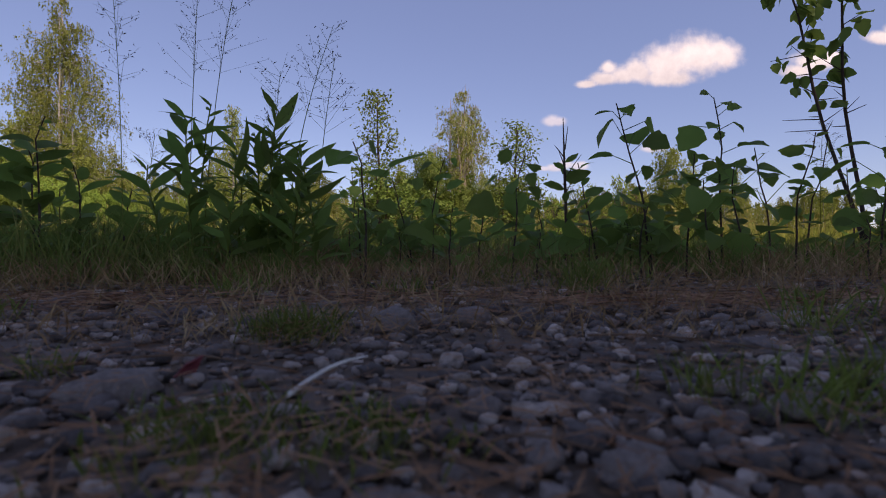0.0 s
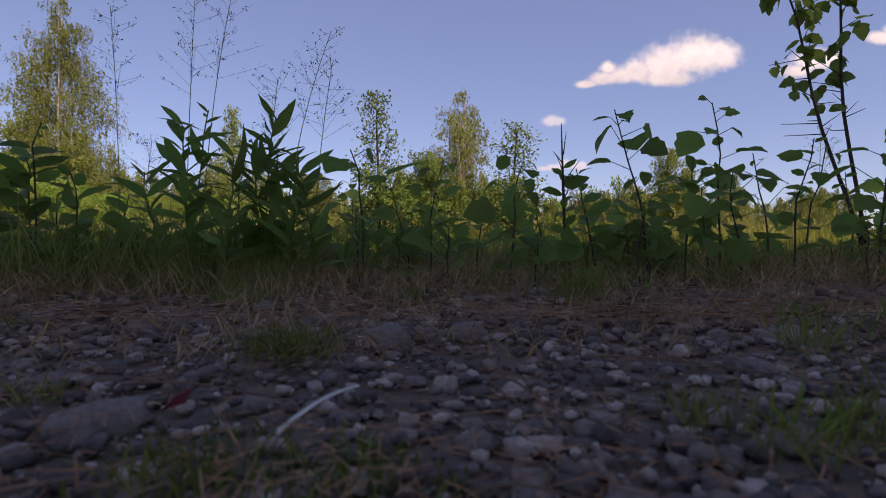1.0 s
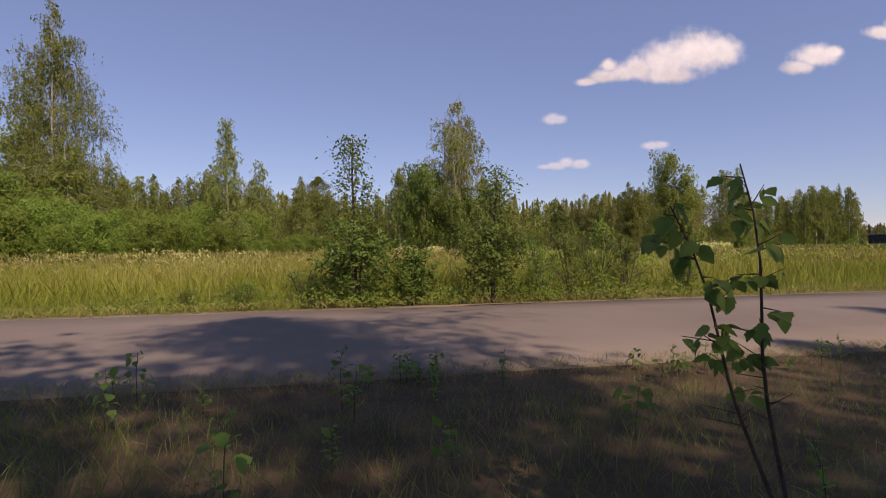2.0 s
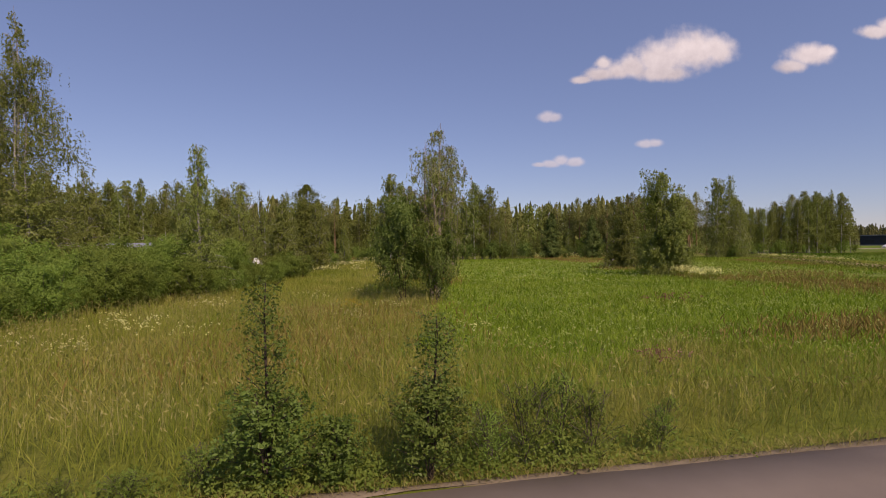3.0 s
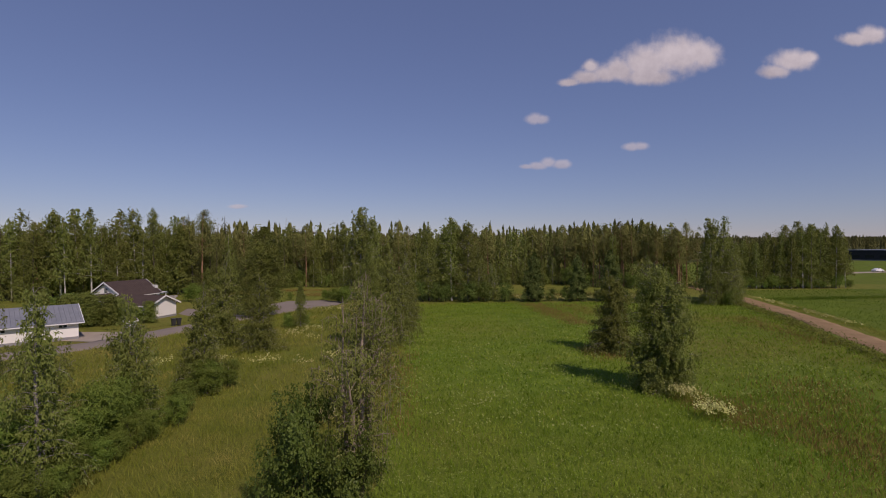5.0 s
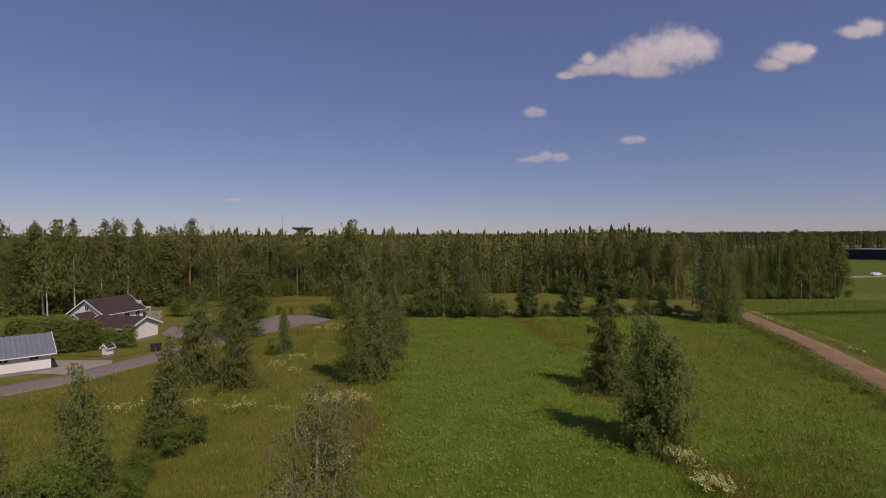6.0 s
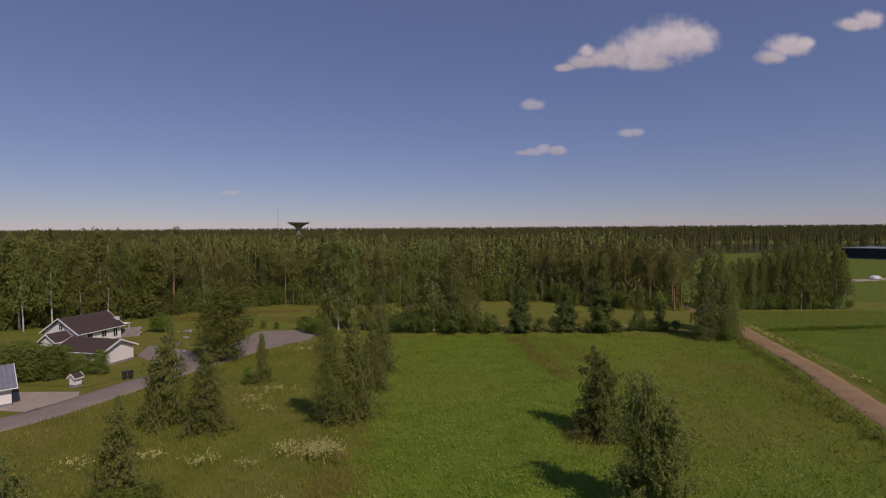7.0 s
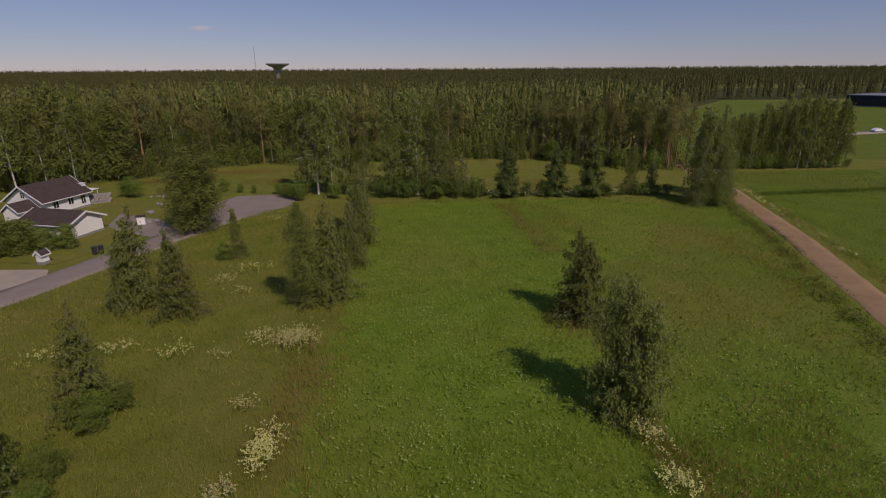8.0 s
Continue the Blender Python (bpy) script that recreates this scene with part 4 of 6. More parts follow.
wood_rng = random.Random(7)
made = 0
for row in range(3):
    for i in range(84):
        x = -128 + i * 2.45 + wood_rng.uniform(-1.1, 1.1)
        if x > 76 or made >= 295 or wood_rng.random() < 0.1:
            continue
        y = front(x) + row * 3.4 + wood_rng.uniform(-1.6, 1.6)
        h = wood_rng.uniform(13.0, 18.5) + (2.8 if x < -50 else 0)
        if x > 42:
            # pine stand with bare trunks
            kind = wood_rng.choice(["pine"] * 9 + ["grove"])
            h = wood_rng.uniform(14, 18)
            if row == 0 and (x < 50 or wood_rng.random() < 0.5):
                kind, h = wood_rng.choice(["grove_alder", "bush"]), wood_rng.uniform(2.5, 5.5)
        elif x > 18:
            kind = wood_rng.choice(["pine", "pine", "spruce", "grove"])
            if row < 2:
                kind, h = wood_rng.choice(["grove_alder", "grove_alder", "grove", "spruce"]), wood_rng.uniform(5, 8.5)
        elif x > -52:
            kind = wood_rng.choice(["grove", "grove", "spruce", "pine", "grove_alder", "grove"])
            if row == 0:
                kind, h = wood_rng.choice(["grove_alder", "grove_alder", "bush"]), wood_rng.uniform(2.5, 5.5)
        else:
            kind = wood_rng.choice(["grove", "grove", "grove", "grove_alder", "pine", "spruce"])
            if row == 0 and wood_rng.random() < 0.55:
                kind, h = "grove_alder", wood_rng.uniform(5, 10)
        if kind == "grove" and wood_rng.random() < 0.4:
            kind = "tall_birch"
        slim = {"tall_birch": 1.1, "pine": 1.0, "spruce": 0.85, "grove": 1.0, "grove_alder": 1.0, "bush": 1.1}[kind]
        plant_tree(kind, x, y, h, 3000 if row < 2 else 1300, 0.27 if row < 2 else 0.45, 80 + wood_rng.randrange(3), slim * wood_rng.uniform(0.85, 1.2), "", "forest edge trees", 5.0 if kind == "bush" else 16.0)
        made += 1
for x, y, h in ((-70.2, 123.5, 18.3), (-67.0, 127.5, 13.0), (-74.5, 121.5, 17.0), (-63.5, 131.0, 16.0)):
    plant_tree("tall_birch", x, y, h, 3000, 0.27, 81, 1.1, "", "forest edge trees", 16.0)
plant_tree("grove_alder", -57.2, 137.0, 16.4, 5200, 0.36, 86, 1.25, "tall dense dark green broadleaf tree at the forest edge", "", 16.0)

# the woods behind: crowns only can be seen, packed to the horizon
far_rng = np.random.default_rng(8)
woods = [Soup(), Soup(), Soup(), Soup()]
y = 135.0
while y < 2600:
    step = 3.7 + (y - 135) * 0.013
    xs = np.arange(-y * 0.97 - 40, y * 1.0 + 40, step * 1.05)
    xs = xs + far_rng.uniform(-0.5, 0.5, len(xs)) * step
    for x in xs:
        if y < front(x) + 9.5 or (120 < x and y < front(x) + 5):
            continue
        yy = y + far_rng.uniform(-0.5, 0.5) * step
        h = far_rng.uniform(12.5, 18.5) + max(0, (y - 350) * 0.005) + max(0, (y - 900) * 0.0095) + 1.2 * math.sin(x * 0.045 + y * 0.02) + 1.0 * math.sin(x * 0.017 - y * 0.03)
        if abs(x + 214) < 45 and 820 < y < 897:
            h += 6.0
        near_edge = y < front(x) + 45
        r = (1.25 + 0.06 * min(step, 24)) * far_rng.uniform(0.75, 1.3)
        tone = int(far_rng.choice(3, p=(0.3, 0.34, 0.36) if y < 330 else (0.5, 0.5, 0.0)))
        low = 0.04 if near_edge else 0.45
        n = 56 if near_edge else 26 if y < 330 else 13
        c0 = np.array([x, yy])
        if tone < 2:
            # a conifer: short steep sprays round a spire, rounder for a pine
            u = np.sort(far_rng.uniform(0, 1, n) ** 0.75)
            a = np.arange(n) * 2.4 + far_rng.uniform(-0.5, 0.5, n)
            wide = np.sqrt(np.clip(1 - u ** 2.2, 0, 1)) if tone else (1 - u) ** 0.8
            rr = r * (wide * 0.95 + 0.1) * far_rng.uniform(0.6, 1.2, n)
            z = h * (low + (1 - low) * u)
            out = np.column_stack([np.cos(a), np.sin(a)])
            w = (0.3 + 0.03 * step) * far_rng.uniform(0.7, 1.3, n)
            sd = np.column_stack([-np.sin(a), np.cos(a)]) * w[:, None]
            tall = (0.09 + 0.05 * (n < 20)) * h * far_rng.uniform(0.7, 1.3, n) * (1 - low + 0.3)
            top = np.column_stack([c0 + out * rr[:, None] * 0.45, z + tall * 0.5])
            m1 = np.column_stack([c0 + out * rr[:, None] * 0.8 + sd, z - tall * 0.1])
            m2 = np.column_stack([c0 + out * rr[:, None] * 0.8 - sd, z - tall * 0.1])
            tip = np.column_stack([c0 + out * rr[:, None] * 1.1, z - tall * 0.6])
            pick = tone if y < 330 else 3
            woods[pick].quads(np.stack([top, m2, tip, m1], 1))
            sw = 0.16 + 0.02 * step
            woods[pick].quads([[(x - sw, yy, h * 0.86), (x + sw, yy, h * 0.86), (x + 0.06, yy, h * 0.99), (x - 0.06, yy, h * 0.99)]])
        else:
            n = n * 5 // 4
            u = far_rng.uniform(0, 1, n) ** 0.8
            a = far_rng.uniform(0, 6.28, n)
            rr = r * np.sqrt(np.clip(1 - (1.55 * u - 0.55) ** 2, 0.01, 1)) * far_rng.uniform(0.6, 1.1, n)
            at = np.column_stack([x + rr * np.cos(a), yy + rr * np.sin(a), h * (low + (1 - low) * u)])
            woods[tone].quads(leaves(far_rng, at, 1.0 + 0.03 * step, 0.4 + 0.02 * step, 2.5, 0.12, np.column_stack([np.cos(a), np.sin(a), 0.3 + u])))
    y += step
for soup, tone in zip(woods, ("spruce_needle", "pine_needle", "birch_leaf", "far_needle")):
    tagged(part("far_woods", soup, M[tone]), "dense dark green mixed forest reaching to the horizon", "forest", kind="stuff")
under = Soup()
for i in range(560):
    x = far_rng.uniform(-130, 78)
    yy = front(x) + far_rng.uniform(-3, 9)
    h, r = far_rng.uniform(2.0, 7.0), far_rng.uniform(1.0, 2.2)
    n = 84
    u = far_rng.uniform(0, 1, n)
    a = far_rng.uniform(0, 6.28, n)
    rr = r * np.sqrt(far_rng.uniform(0.1, 1, n)) * (1 - 0.75 * u)
    under.quads(leaves(far_rng, np.column_stack([x + rr * np.cos(a), yy + rr * np.sin(a), 0.1 + h * u]), 0.45, 0.26, 0.2, 0.12, np.column_stack([np.cos(a), np.sin(a), 0.3 + u])))
tagged(part("undergrowth", under, M["alder_leaf"]), "thick green undergrowth along the forest edge", "undergrowth", kind="stuff")
sheet("forest_floor", [(-400, 112), (-110, 117), (-66, 133), (-38, 157), (40, 161), (54, 146), (72, 143), (92, 232), (130, 284), (190, 359), (245, 428), (420, 442), (1200, 700), (1200, 900), (-1200, 900), (-1200, 120)], 0.0, M["forest_floor"], "dark mossy forest floor", "ground")

rise = Soup()
rise.quads([[(-4500, 905, 0.3), (4500, 905, 0.3), (4500, 4600, 44.8), (-4500, 4600, 44.8)]])
tagged(part("forest_floor", rise, M["forest_floor"]), "dark forest floor under the distant woods", "ground", kind="structure")

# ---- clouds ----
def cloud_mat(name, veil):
    """Self-glowing, sunlit white above and shaded grey below painted in, thin where its density is low; veil: how thick
    it is at its heart.
    """
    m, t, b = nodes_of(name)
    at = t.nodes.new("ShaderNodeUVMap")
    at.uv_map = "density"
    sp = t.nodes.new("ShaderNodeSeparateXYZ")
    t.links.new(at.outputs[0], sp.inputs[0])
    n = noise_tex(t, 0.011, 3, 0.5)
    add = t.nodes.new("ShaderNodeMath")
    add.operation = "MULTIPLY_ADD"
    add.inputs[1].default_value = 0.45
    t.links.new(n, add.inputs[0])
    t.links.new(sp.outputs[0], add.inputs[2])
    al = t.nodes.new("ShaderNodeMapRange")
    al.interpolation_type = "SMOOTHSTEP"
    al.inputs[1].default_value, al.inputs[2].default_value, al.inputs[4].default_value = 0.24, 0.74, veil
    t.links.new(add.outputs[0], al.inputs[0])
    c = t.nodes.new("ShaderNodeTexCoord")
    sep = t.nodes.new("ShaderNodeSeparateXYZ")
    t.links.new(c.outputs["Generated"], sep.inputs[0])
    # painted light: bright top, shaded base and mottled billows, shown by emission
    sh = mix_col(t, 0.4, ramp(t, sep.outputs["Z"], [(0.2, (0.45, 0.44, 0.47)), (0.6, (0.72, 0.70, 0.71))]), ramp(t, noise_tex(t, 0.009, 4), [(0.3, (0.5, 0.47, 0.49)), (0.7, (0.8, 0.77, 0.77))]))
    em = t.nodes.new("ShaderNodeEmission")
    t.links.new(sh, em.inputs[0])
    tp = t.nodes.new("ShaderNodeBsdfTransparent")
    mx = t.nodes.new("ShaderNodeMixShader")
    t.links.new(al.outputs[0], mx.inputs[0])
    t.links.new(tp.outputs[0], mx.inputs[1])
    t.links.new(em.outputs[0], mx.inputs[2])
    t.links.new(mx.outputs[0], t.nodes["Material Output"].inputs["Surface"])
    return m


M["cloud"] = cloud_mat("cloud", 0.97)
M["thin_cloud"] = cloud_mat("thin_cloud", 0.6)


def cloud(puffs, mat):
    """A far cloud 4 km off, swelling from puffs (x, z, half width, half height in metres)."""
    p = np.array(puffs, float)
    x0, x1 = (p[:, 0] - p[:, 2] * 1.6).min(), (p[:, 0] + p[:, 2] * 1.6).max()
    z0, z1 = (p[:, 1] - p[:, 3] * 1.7).min(), (p[:, 1] + p[:, 3] * 1.7).max()
    nx, nz = 72, 40
    X, Z = np.meshgrid(np.linspace(x0, x1, nx), np.linspace(z0, z1, nz))
    den = np.full(X.shape, -3.0)
    for cx, cz, rx, rz in p:
        low = np.where(Z < cz, 1.25, 1.0)
        den = np.maximum(den, 0.62 * (1 - np.sqrt(((X - cx) / rx) ** 2 + ((Z - cz) / rz * low) ** 2)) + 0.14)
    k = np.arange(nx * nz).reshape(nz, nx)
    q = Soup()
    bulge = 0.1 * (X - X.mean()) ** 2 / (x1 - x0)
    q.add(np.stack([X - X.mean(), bulge, Z - Z.mean()], -1), np.stack([k[:-1, :-1], k[:-1, 1:], k[1:, 1:], k[1:, :-1]], -1))
    me = q.mesh("cloud", M[mat], True)
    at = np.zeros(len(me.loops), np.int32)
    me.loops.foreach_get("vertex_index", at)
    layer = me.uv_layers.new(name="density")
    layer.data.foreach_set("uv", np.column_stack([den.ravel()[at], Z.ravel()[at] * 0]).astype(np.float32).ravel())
    ob = part("cloud", me, None)
    ob.matrix_basis = pose(float(X.mean()), 4000, float(Z.mean()) - (60 if mat == "cloud" else 35))
    return tagged(ob, "small white fair-weather cloud with soft edges", "cloud", "clouds", "structure")


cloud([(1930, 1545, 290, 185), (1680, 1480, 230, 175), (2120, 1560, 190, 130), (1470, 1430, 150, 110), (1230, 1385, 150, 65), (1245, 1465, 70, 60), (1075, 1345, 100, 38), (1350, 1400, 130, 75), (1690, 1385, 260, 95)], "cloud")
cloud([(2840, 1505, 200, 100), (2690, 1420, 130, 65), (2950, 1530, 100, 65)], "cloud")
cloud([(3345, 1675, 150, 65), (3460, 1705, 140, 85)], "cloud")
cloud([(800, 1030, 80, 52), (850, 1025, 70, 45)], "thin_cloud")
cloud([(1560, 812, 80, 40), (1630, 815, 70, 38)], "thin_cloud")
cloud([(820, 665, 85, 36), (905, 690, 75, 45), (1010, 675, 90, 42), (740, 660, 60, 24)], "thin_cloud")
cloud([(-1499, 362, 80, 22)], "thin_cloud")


# ---- grass of the meadow and the field ----
def field_kind(x, y):
    """1 inside the green ley, 0 in the rough meadow, with an uneven border."""
    wob = 0.8 * np.sin(y * 0.7) + 0.5 * np.sin(y * 2.3 + 1.0)
    near = 14.5 + 0.08 * x + 1.2 * np.sin(x * 0.9)
    return ((x > 1.0 + 0.6 * wob) & (y > near)).astype(float)


def scatter(rng, n, x0, x1, y0, y1):
    return np.column_stack([rng.uniform(x0, x1, n), rng.uniform(y0, y1, n)])


def clumped(rng, xy, scale, amount):
    """Keeps more of the places where a slow wave pattern is high, so that grass grows in drifts."""
    w = np.sin(xy[:, 0] * scale + 2 * np.sin(xy[:, 1] * scale * 0.7)) * np.sin(xy[:, 1] * scale * 1.3 + 1.7 * np.sin(xy[:, 0] * scale * 0.6))
    return xy[rng.uniform(-1, 1, len(xy)) < w * amount + (1 - amount)]


g_rng = np.random.default_rng(21)
meadow_grass, crop_grass = Soup(), Soup()
zones = [(90000, -17, 25, 7.0, 22, 0.52, 0.013), (70000, -18, 36, 22, 48, 0.5, 0.028), (90000, -34, 60, 48, 112, 0.42, 0.06), (22000, -50, -12, 48, 118, 0.4, 0.06)]
for n, x0, x1, y0, y1, hh, ww in zones:
    xy = clumped(g_rng, scatter(g_rng, n, x0, x1, y0, y1), 1.1, 0.4)
    xy = xy[xy[:, 1] > path_far(xy[:, 0]) + 0.08 * np.sin(xy[:, 0] * 5) + 0.05]
    # keep the street, gardens and gravel road clear
    xy = xy[xy[:, 0] > np.interp(xy[:, 1], [50, 57, 71.5, 76.5, 84, 92, 107, 108, 120], [-56, -48, -35.2, -33.2, -30.4, -27.3, -20.5, -14, -13]) + 3.0]
    xy = xy[xy[:, 0] < 36.3 + (xy[:, 1] - 16) * 0.33 - 2.6]
    k = field_kind(xy[:, 0], xy[:, 1]) * (g_rng.random(len(xy)) < np.where(xy[:, 0] > 23 + np.maximum(0, xy[:, 1] - 70) * 0.8, 0.9, 0.97)) > 0
    edge = np.clip((xy[:, 1] - path_far(xy[:, 0])) / 1.0, 0.25, 1.0)
    at = np.column_stack([xy, np.full(len(xy), -0.01)])
    meadow_grass.quads(blades(g_rng, at[~k], (hh * edge)[~k], ww, 0.45))
    crop_grass.quads(blades(g_rng, at[k], hh * 0.62, ww * 1.7, 0.5))
tagged(part("meadow_grass", meadow_grass, M["meadow_blade"]), "tall uncut meadow grass with yellowing seed heads", "grass", kind="stuff")
tagged(part("crop_grass", crop_grass, M["crop_blade"]), "thick bright green grass and clover", "grass", kind="stuff")

# short dark sward of the field beyond the gravel road, with a weedy ditch across it
right_grass = Soup()
xy = scatter(g_rng, 15000, 56, 112, 62, 134)
xy = xy[xy[:, 0] > np.interp(xy[:, 1], [63.6, 86.5, 116, 150], [53.2, 60.8, 68.5, 74]) + 5.0]
right_grass.quads(blades(g_rng, np.column_stack([xy, np.zeros(len(xy))]), 0.24, 0.1, 0.6))
u = g_rng.uniform(0, 1, 2600)
right_grass.quads(blades(g_rng, np.column_stack([72 + 42 * u, 112 + 3.5 * u + g_rng.normal(0, 0.7, 2600), np.zeros(2600)]), 0.6, 0.09, 0.4))
tagged(part("field_grass", right_grass, M["field_blade"]), "lush dark green grass of the field with a weedy ditch", "grass", kind="stuff")

# clover heads and pale leaf tips over the ley
clover = Soup()
xy = np.concatenate([scatter(g_rng, 9000, 1.5, 28, 15, 40), scatter(g_rng, 9000, 1.5, 40, 40, 90)])
xy = clumped(g_rng, xy, 0.7, 0.8)
xy = xy[field_kind(xy[:, 0], xy[:, 1]) > 0.5]
xy = xy[xy[:, 0] < 34 + (xy[:, 1] - 16) * 0.33]
tops = np.column_stack([xy, g_rng.uniform(0.2, 0.38, len(xy))])
clover.quads(leaves(g_rng, tops, np.where(xy[:, 1] < 40, 0.1, 0.17), np.where(xy[:, 1] < 40, 0.05, 0.1), 0.0, 0.1, np.tile([0.3, -0.5, 1.0], (len(xy), 1))))
tagged(part("clover", clover, M["clover"]), "pale clover heads and leaf tips in the ley", "clover", kind="stuff")

# seed heads over the near meadow
heads = Soup()
xy = clumped(g_rng, scatter(g_rng, 34000, -16, 14, 8.5, 34), 0.8, 0.75)
xy = xy[(xy[:, 1] > path_far(xy[:, 0]) + 0.6) & (xy[:, 1] < 34 - g_rng.exponential(7, len(xy)))]
xy = xy[field_kind(xy[:, 0], xy[:, 1]) < 0.5]
tops = np.column_stack([xy, g_rng.uniform(0.45, 0.8, len(xy))])
heads.quads(leaves(g_rng, tops, 0.11, 0.022, -1.5))
heads.quads(blades(g_rng, np.column_stack([xy, np.zeros(len(xy))]), tops[:, 2], 0.006, 0.06))
tagged(part("seed_heads", heads, M["seed_head"]), "straw-coloured grass seed heads above the meadow", "grass", kind="stuff")

# brownish worn strips in the ley
M["dry_sward"] = leaf_mat("dry_sward", (0.2, 0.14, 0.04), (0.26, 0.19, 0.055), (0.32, 0.25, 0.08), 0.2, 0.7, 0.1, 0.6)
worn = Soup()
for (x0, y0), (x1, y1), wd, n in (((23.0, 109), (25.6, 82), 1.3, 3600), ((29, 108), (32, 90), 2.0, 1500), ((22, 60), (22.5, 66), 1.2, 700), ((24, 47), (33, 24), 1.6, 3200), ((2.0, 40), (1.6, 64), 0.7, 900), ((-52, 132), (-42, 136), 3.0, 2600), ((-40, 142), (-26, 144), 3.5, 2600), ((-20, 128), (-26, 134), 3.0, 1400), ((22, 122), (44, 128), 6.0, 2600), ((-3.5, 13), (-2.0, 27), 2.2, 2600), ((12, 17), (19, 21), 1.6, 1500), ((26, 30), (34, 52), 2.6, 3000), ((23, 50), (23.6, 40), 0.8, 900), ((-1.6, 45), (-0.2, 58), 0.9, 1300), ((48, 66), (51, 88), 1.5, 1500)):
    u = g_rng.uniform(0, 1, n)
    at = np.column_stack([x0 + (x1 - x0) * u + g_rng.normal(0, wd, n), y0 + (y1 - y0) * u + g_rng.normal(0, wd * 0.5, n), np.zeros(n)])
    worn.quads(blades(g_rng, at, 0.42, 0.045, 0.35))
tagged(part("dry_grass", worn, M["dry_sward"]), "dry brownish grass in strips across the ley", "grass", kind="stuff")


def flower_patch(x, y, rx, ry, n, high=0.9, size=0.09, mat="flower_white", label="patch of creamy white meadowsweet flowers in the grass", seed=1):
    rng = np.random.default_rng(seed)
    s, st = Soup(), Soup()
    c = np.column_stack([x + rng.normal(0, rx, n), y + rng.normal(0, ry, n)])
    h = high * rng.uniform(0.7, 1.15, n)
    for dz in range(5):
        at = np.column_stack([c + rng.normal(0, size * 0.6, (n, 2)), h + rng.normal(0, size * 0.5, n)])
        s.quads(leaves(rng, at, size, size * 0.8, -0.3))
    st.quads(blades(rng, np.column_stack([c, np.zeros(n)]), h, 0.03, 0.06))
    lf = np.column_stack([np.repeat(c, 2, 0) + rng.normal(0, 0.1, (n * 2, 2)), np.repeat(h, 2) * rng.uniform(0.3, 0.9, n * 2)])
    st.quads(leaves(rng, lf, 0.1, 0.05, 0.1))
    ob = empty("flower_patch", pose(0, 0, 0), label, "flowers", "flower patches", "stuff")
    part("flowers", s, M[mat], ob)
    part("stems", st, M["meadow_blade"], ob)
    return ob


patches = [(-1.2, 46.7, 0.5, 1.0, 240), (-2.6, 42.9, 0.4, 0.7, 110), (-2.3, 60.6, 1.0, 0.9, 330), (-5.4, 60.8, 0.5, 0.6, 40), (-3.9, 51.3, 0.5, 0.4, 30), (-16.7, 59.6, 0.8, 0.5, 45), (-11.5, 58.8, 1.0, 0.6, 40), (-7.8, 58, 0.5, 0.4, 14),
           (22.6, 46.8, 0.45, 1.0, 110), (22.6, 42.8, 0.6, 0.6, 110), (-22, 58.5, 0.8, 0.8, 30), (-13.0, 74.5, 0.9, 0.8, 40), (-11.2, 78, 1.0, 0.7, 30), (-10.7, 71, 0.6, 0.5, 14), (-12.5, 100, 2.0, 1.2, 50), (-9, 98, 1.5, 1.0, 30)]
for i, (x, y, rx, ry, n) in enumerate(patches):
    flower_patch(x, y, rx, ry, n, seed=100 + i, size=0.125)
near_patches = [(-8.2, 17.8, 0.5, 0.4, 40), (-7.6, 14.3, 0.3, 0.3, 24), (-9.6, 19.2, 0.4, 0.3, 26), (-8.6, 24.2, 0.6, 0.5, 24), (-1.6, 19.8, 0.3, 0.3, 18), (-0.5, 23.4, 0.3, 0.3, 14), (2.8, 16.2, 0.25, 0.3, 12), (-5.9, 16.8, 0.4, 0.3, 14), (-10.5, 15.2, 0.5, 0.4, 26), (-3.2, 30.8, 0.4, 0.3, 16), (-5, 27, 0.5, 0.5, 16)]
for i, (x, y, rx, ry, n) in enumerate(near_patches):
    flower_patch(x, y, rx, ry, n, 0.8, 0.055, "flower_white", "small creamy white flowers among the meadow grass", 150 + i)
flower_patch(-2.3, 23.1, 0.35, 0.3, 60, 0.8, 0.05, "flower_yellow", "clump of small yellow flowers in the meadow grass", 169)
flower_patch(6.6, 13.4, 0.25, 0.25, 26, 0.55, 0.06, "flower_pink", "faded reddish flower spikes in the meadow", 170)
flower_patch(12.3, 26.0, 0.8, 0.5, 40, 0.6, 0.07, "flower_pink", "faded reddish flower spikes in the meadow", 171)
flower_patch(-0.2, 58.6, 0.5, 0.4, 30, 0.9, 0.1, "flower_pink", "reddish fireweed flowers at the field edge", 172)
for i in range(14):
    flower_patch(22.5 + i * 2.4, 113.8 + (i % 3), 0.9, 0.5, 16, 1.0, 0.25, "flower_white", "pale flowering weeds along the field edge", 180 + i)
for i in range(12):
    flower_patch(62.2 + i * 0.75, 80 + i * 3.0, 0.4, 0.9, 12, 0.5, 0.16, "flower_white", "pale flowering weeds on the road verge", 200 + i)

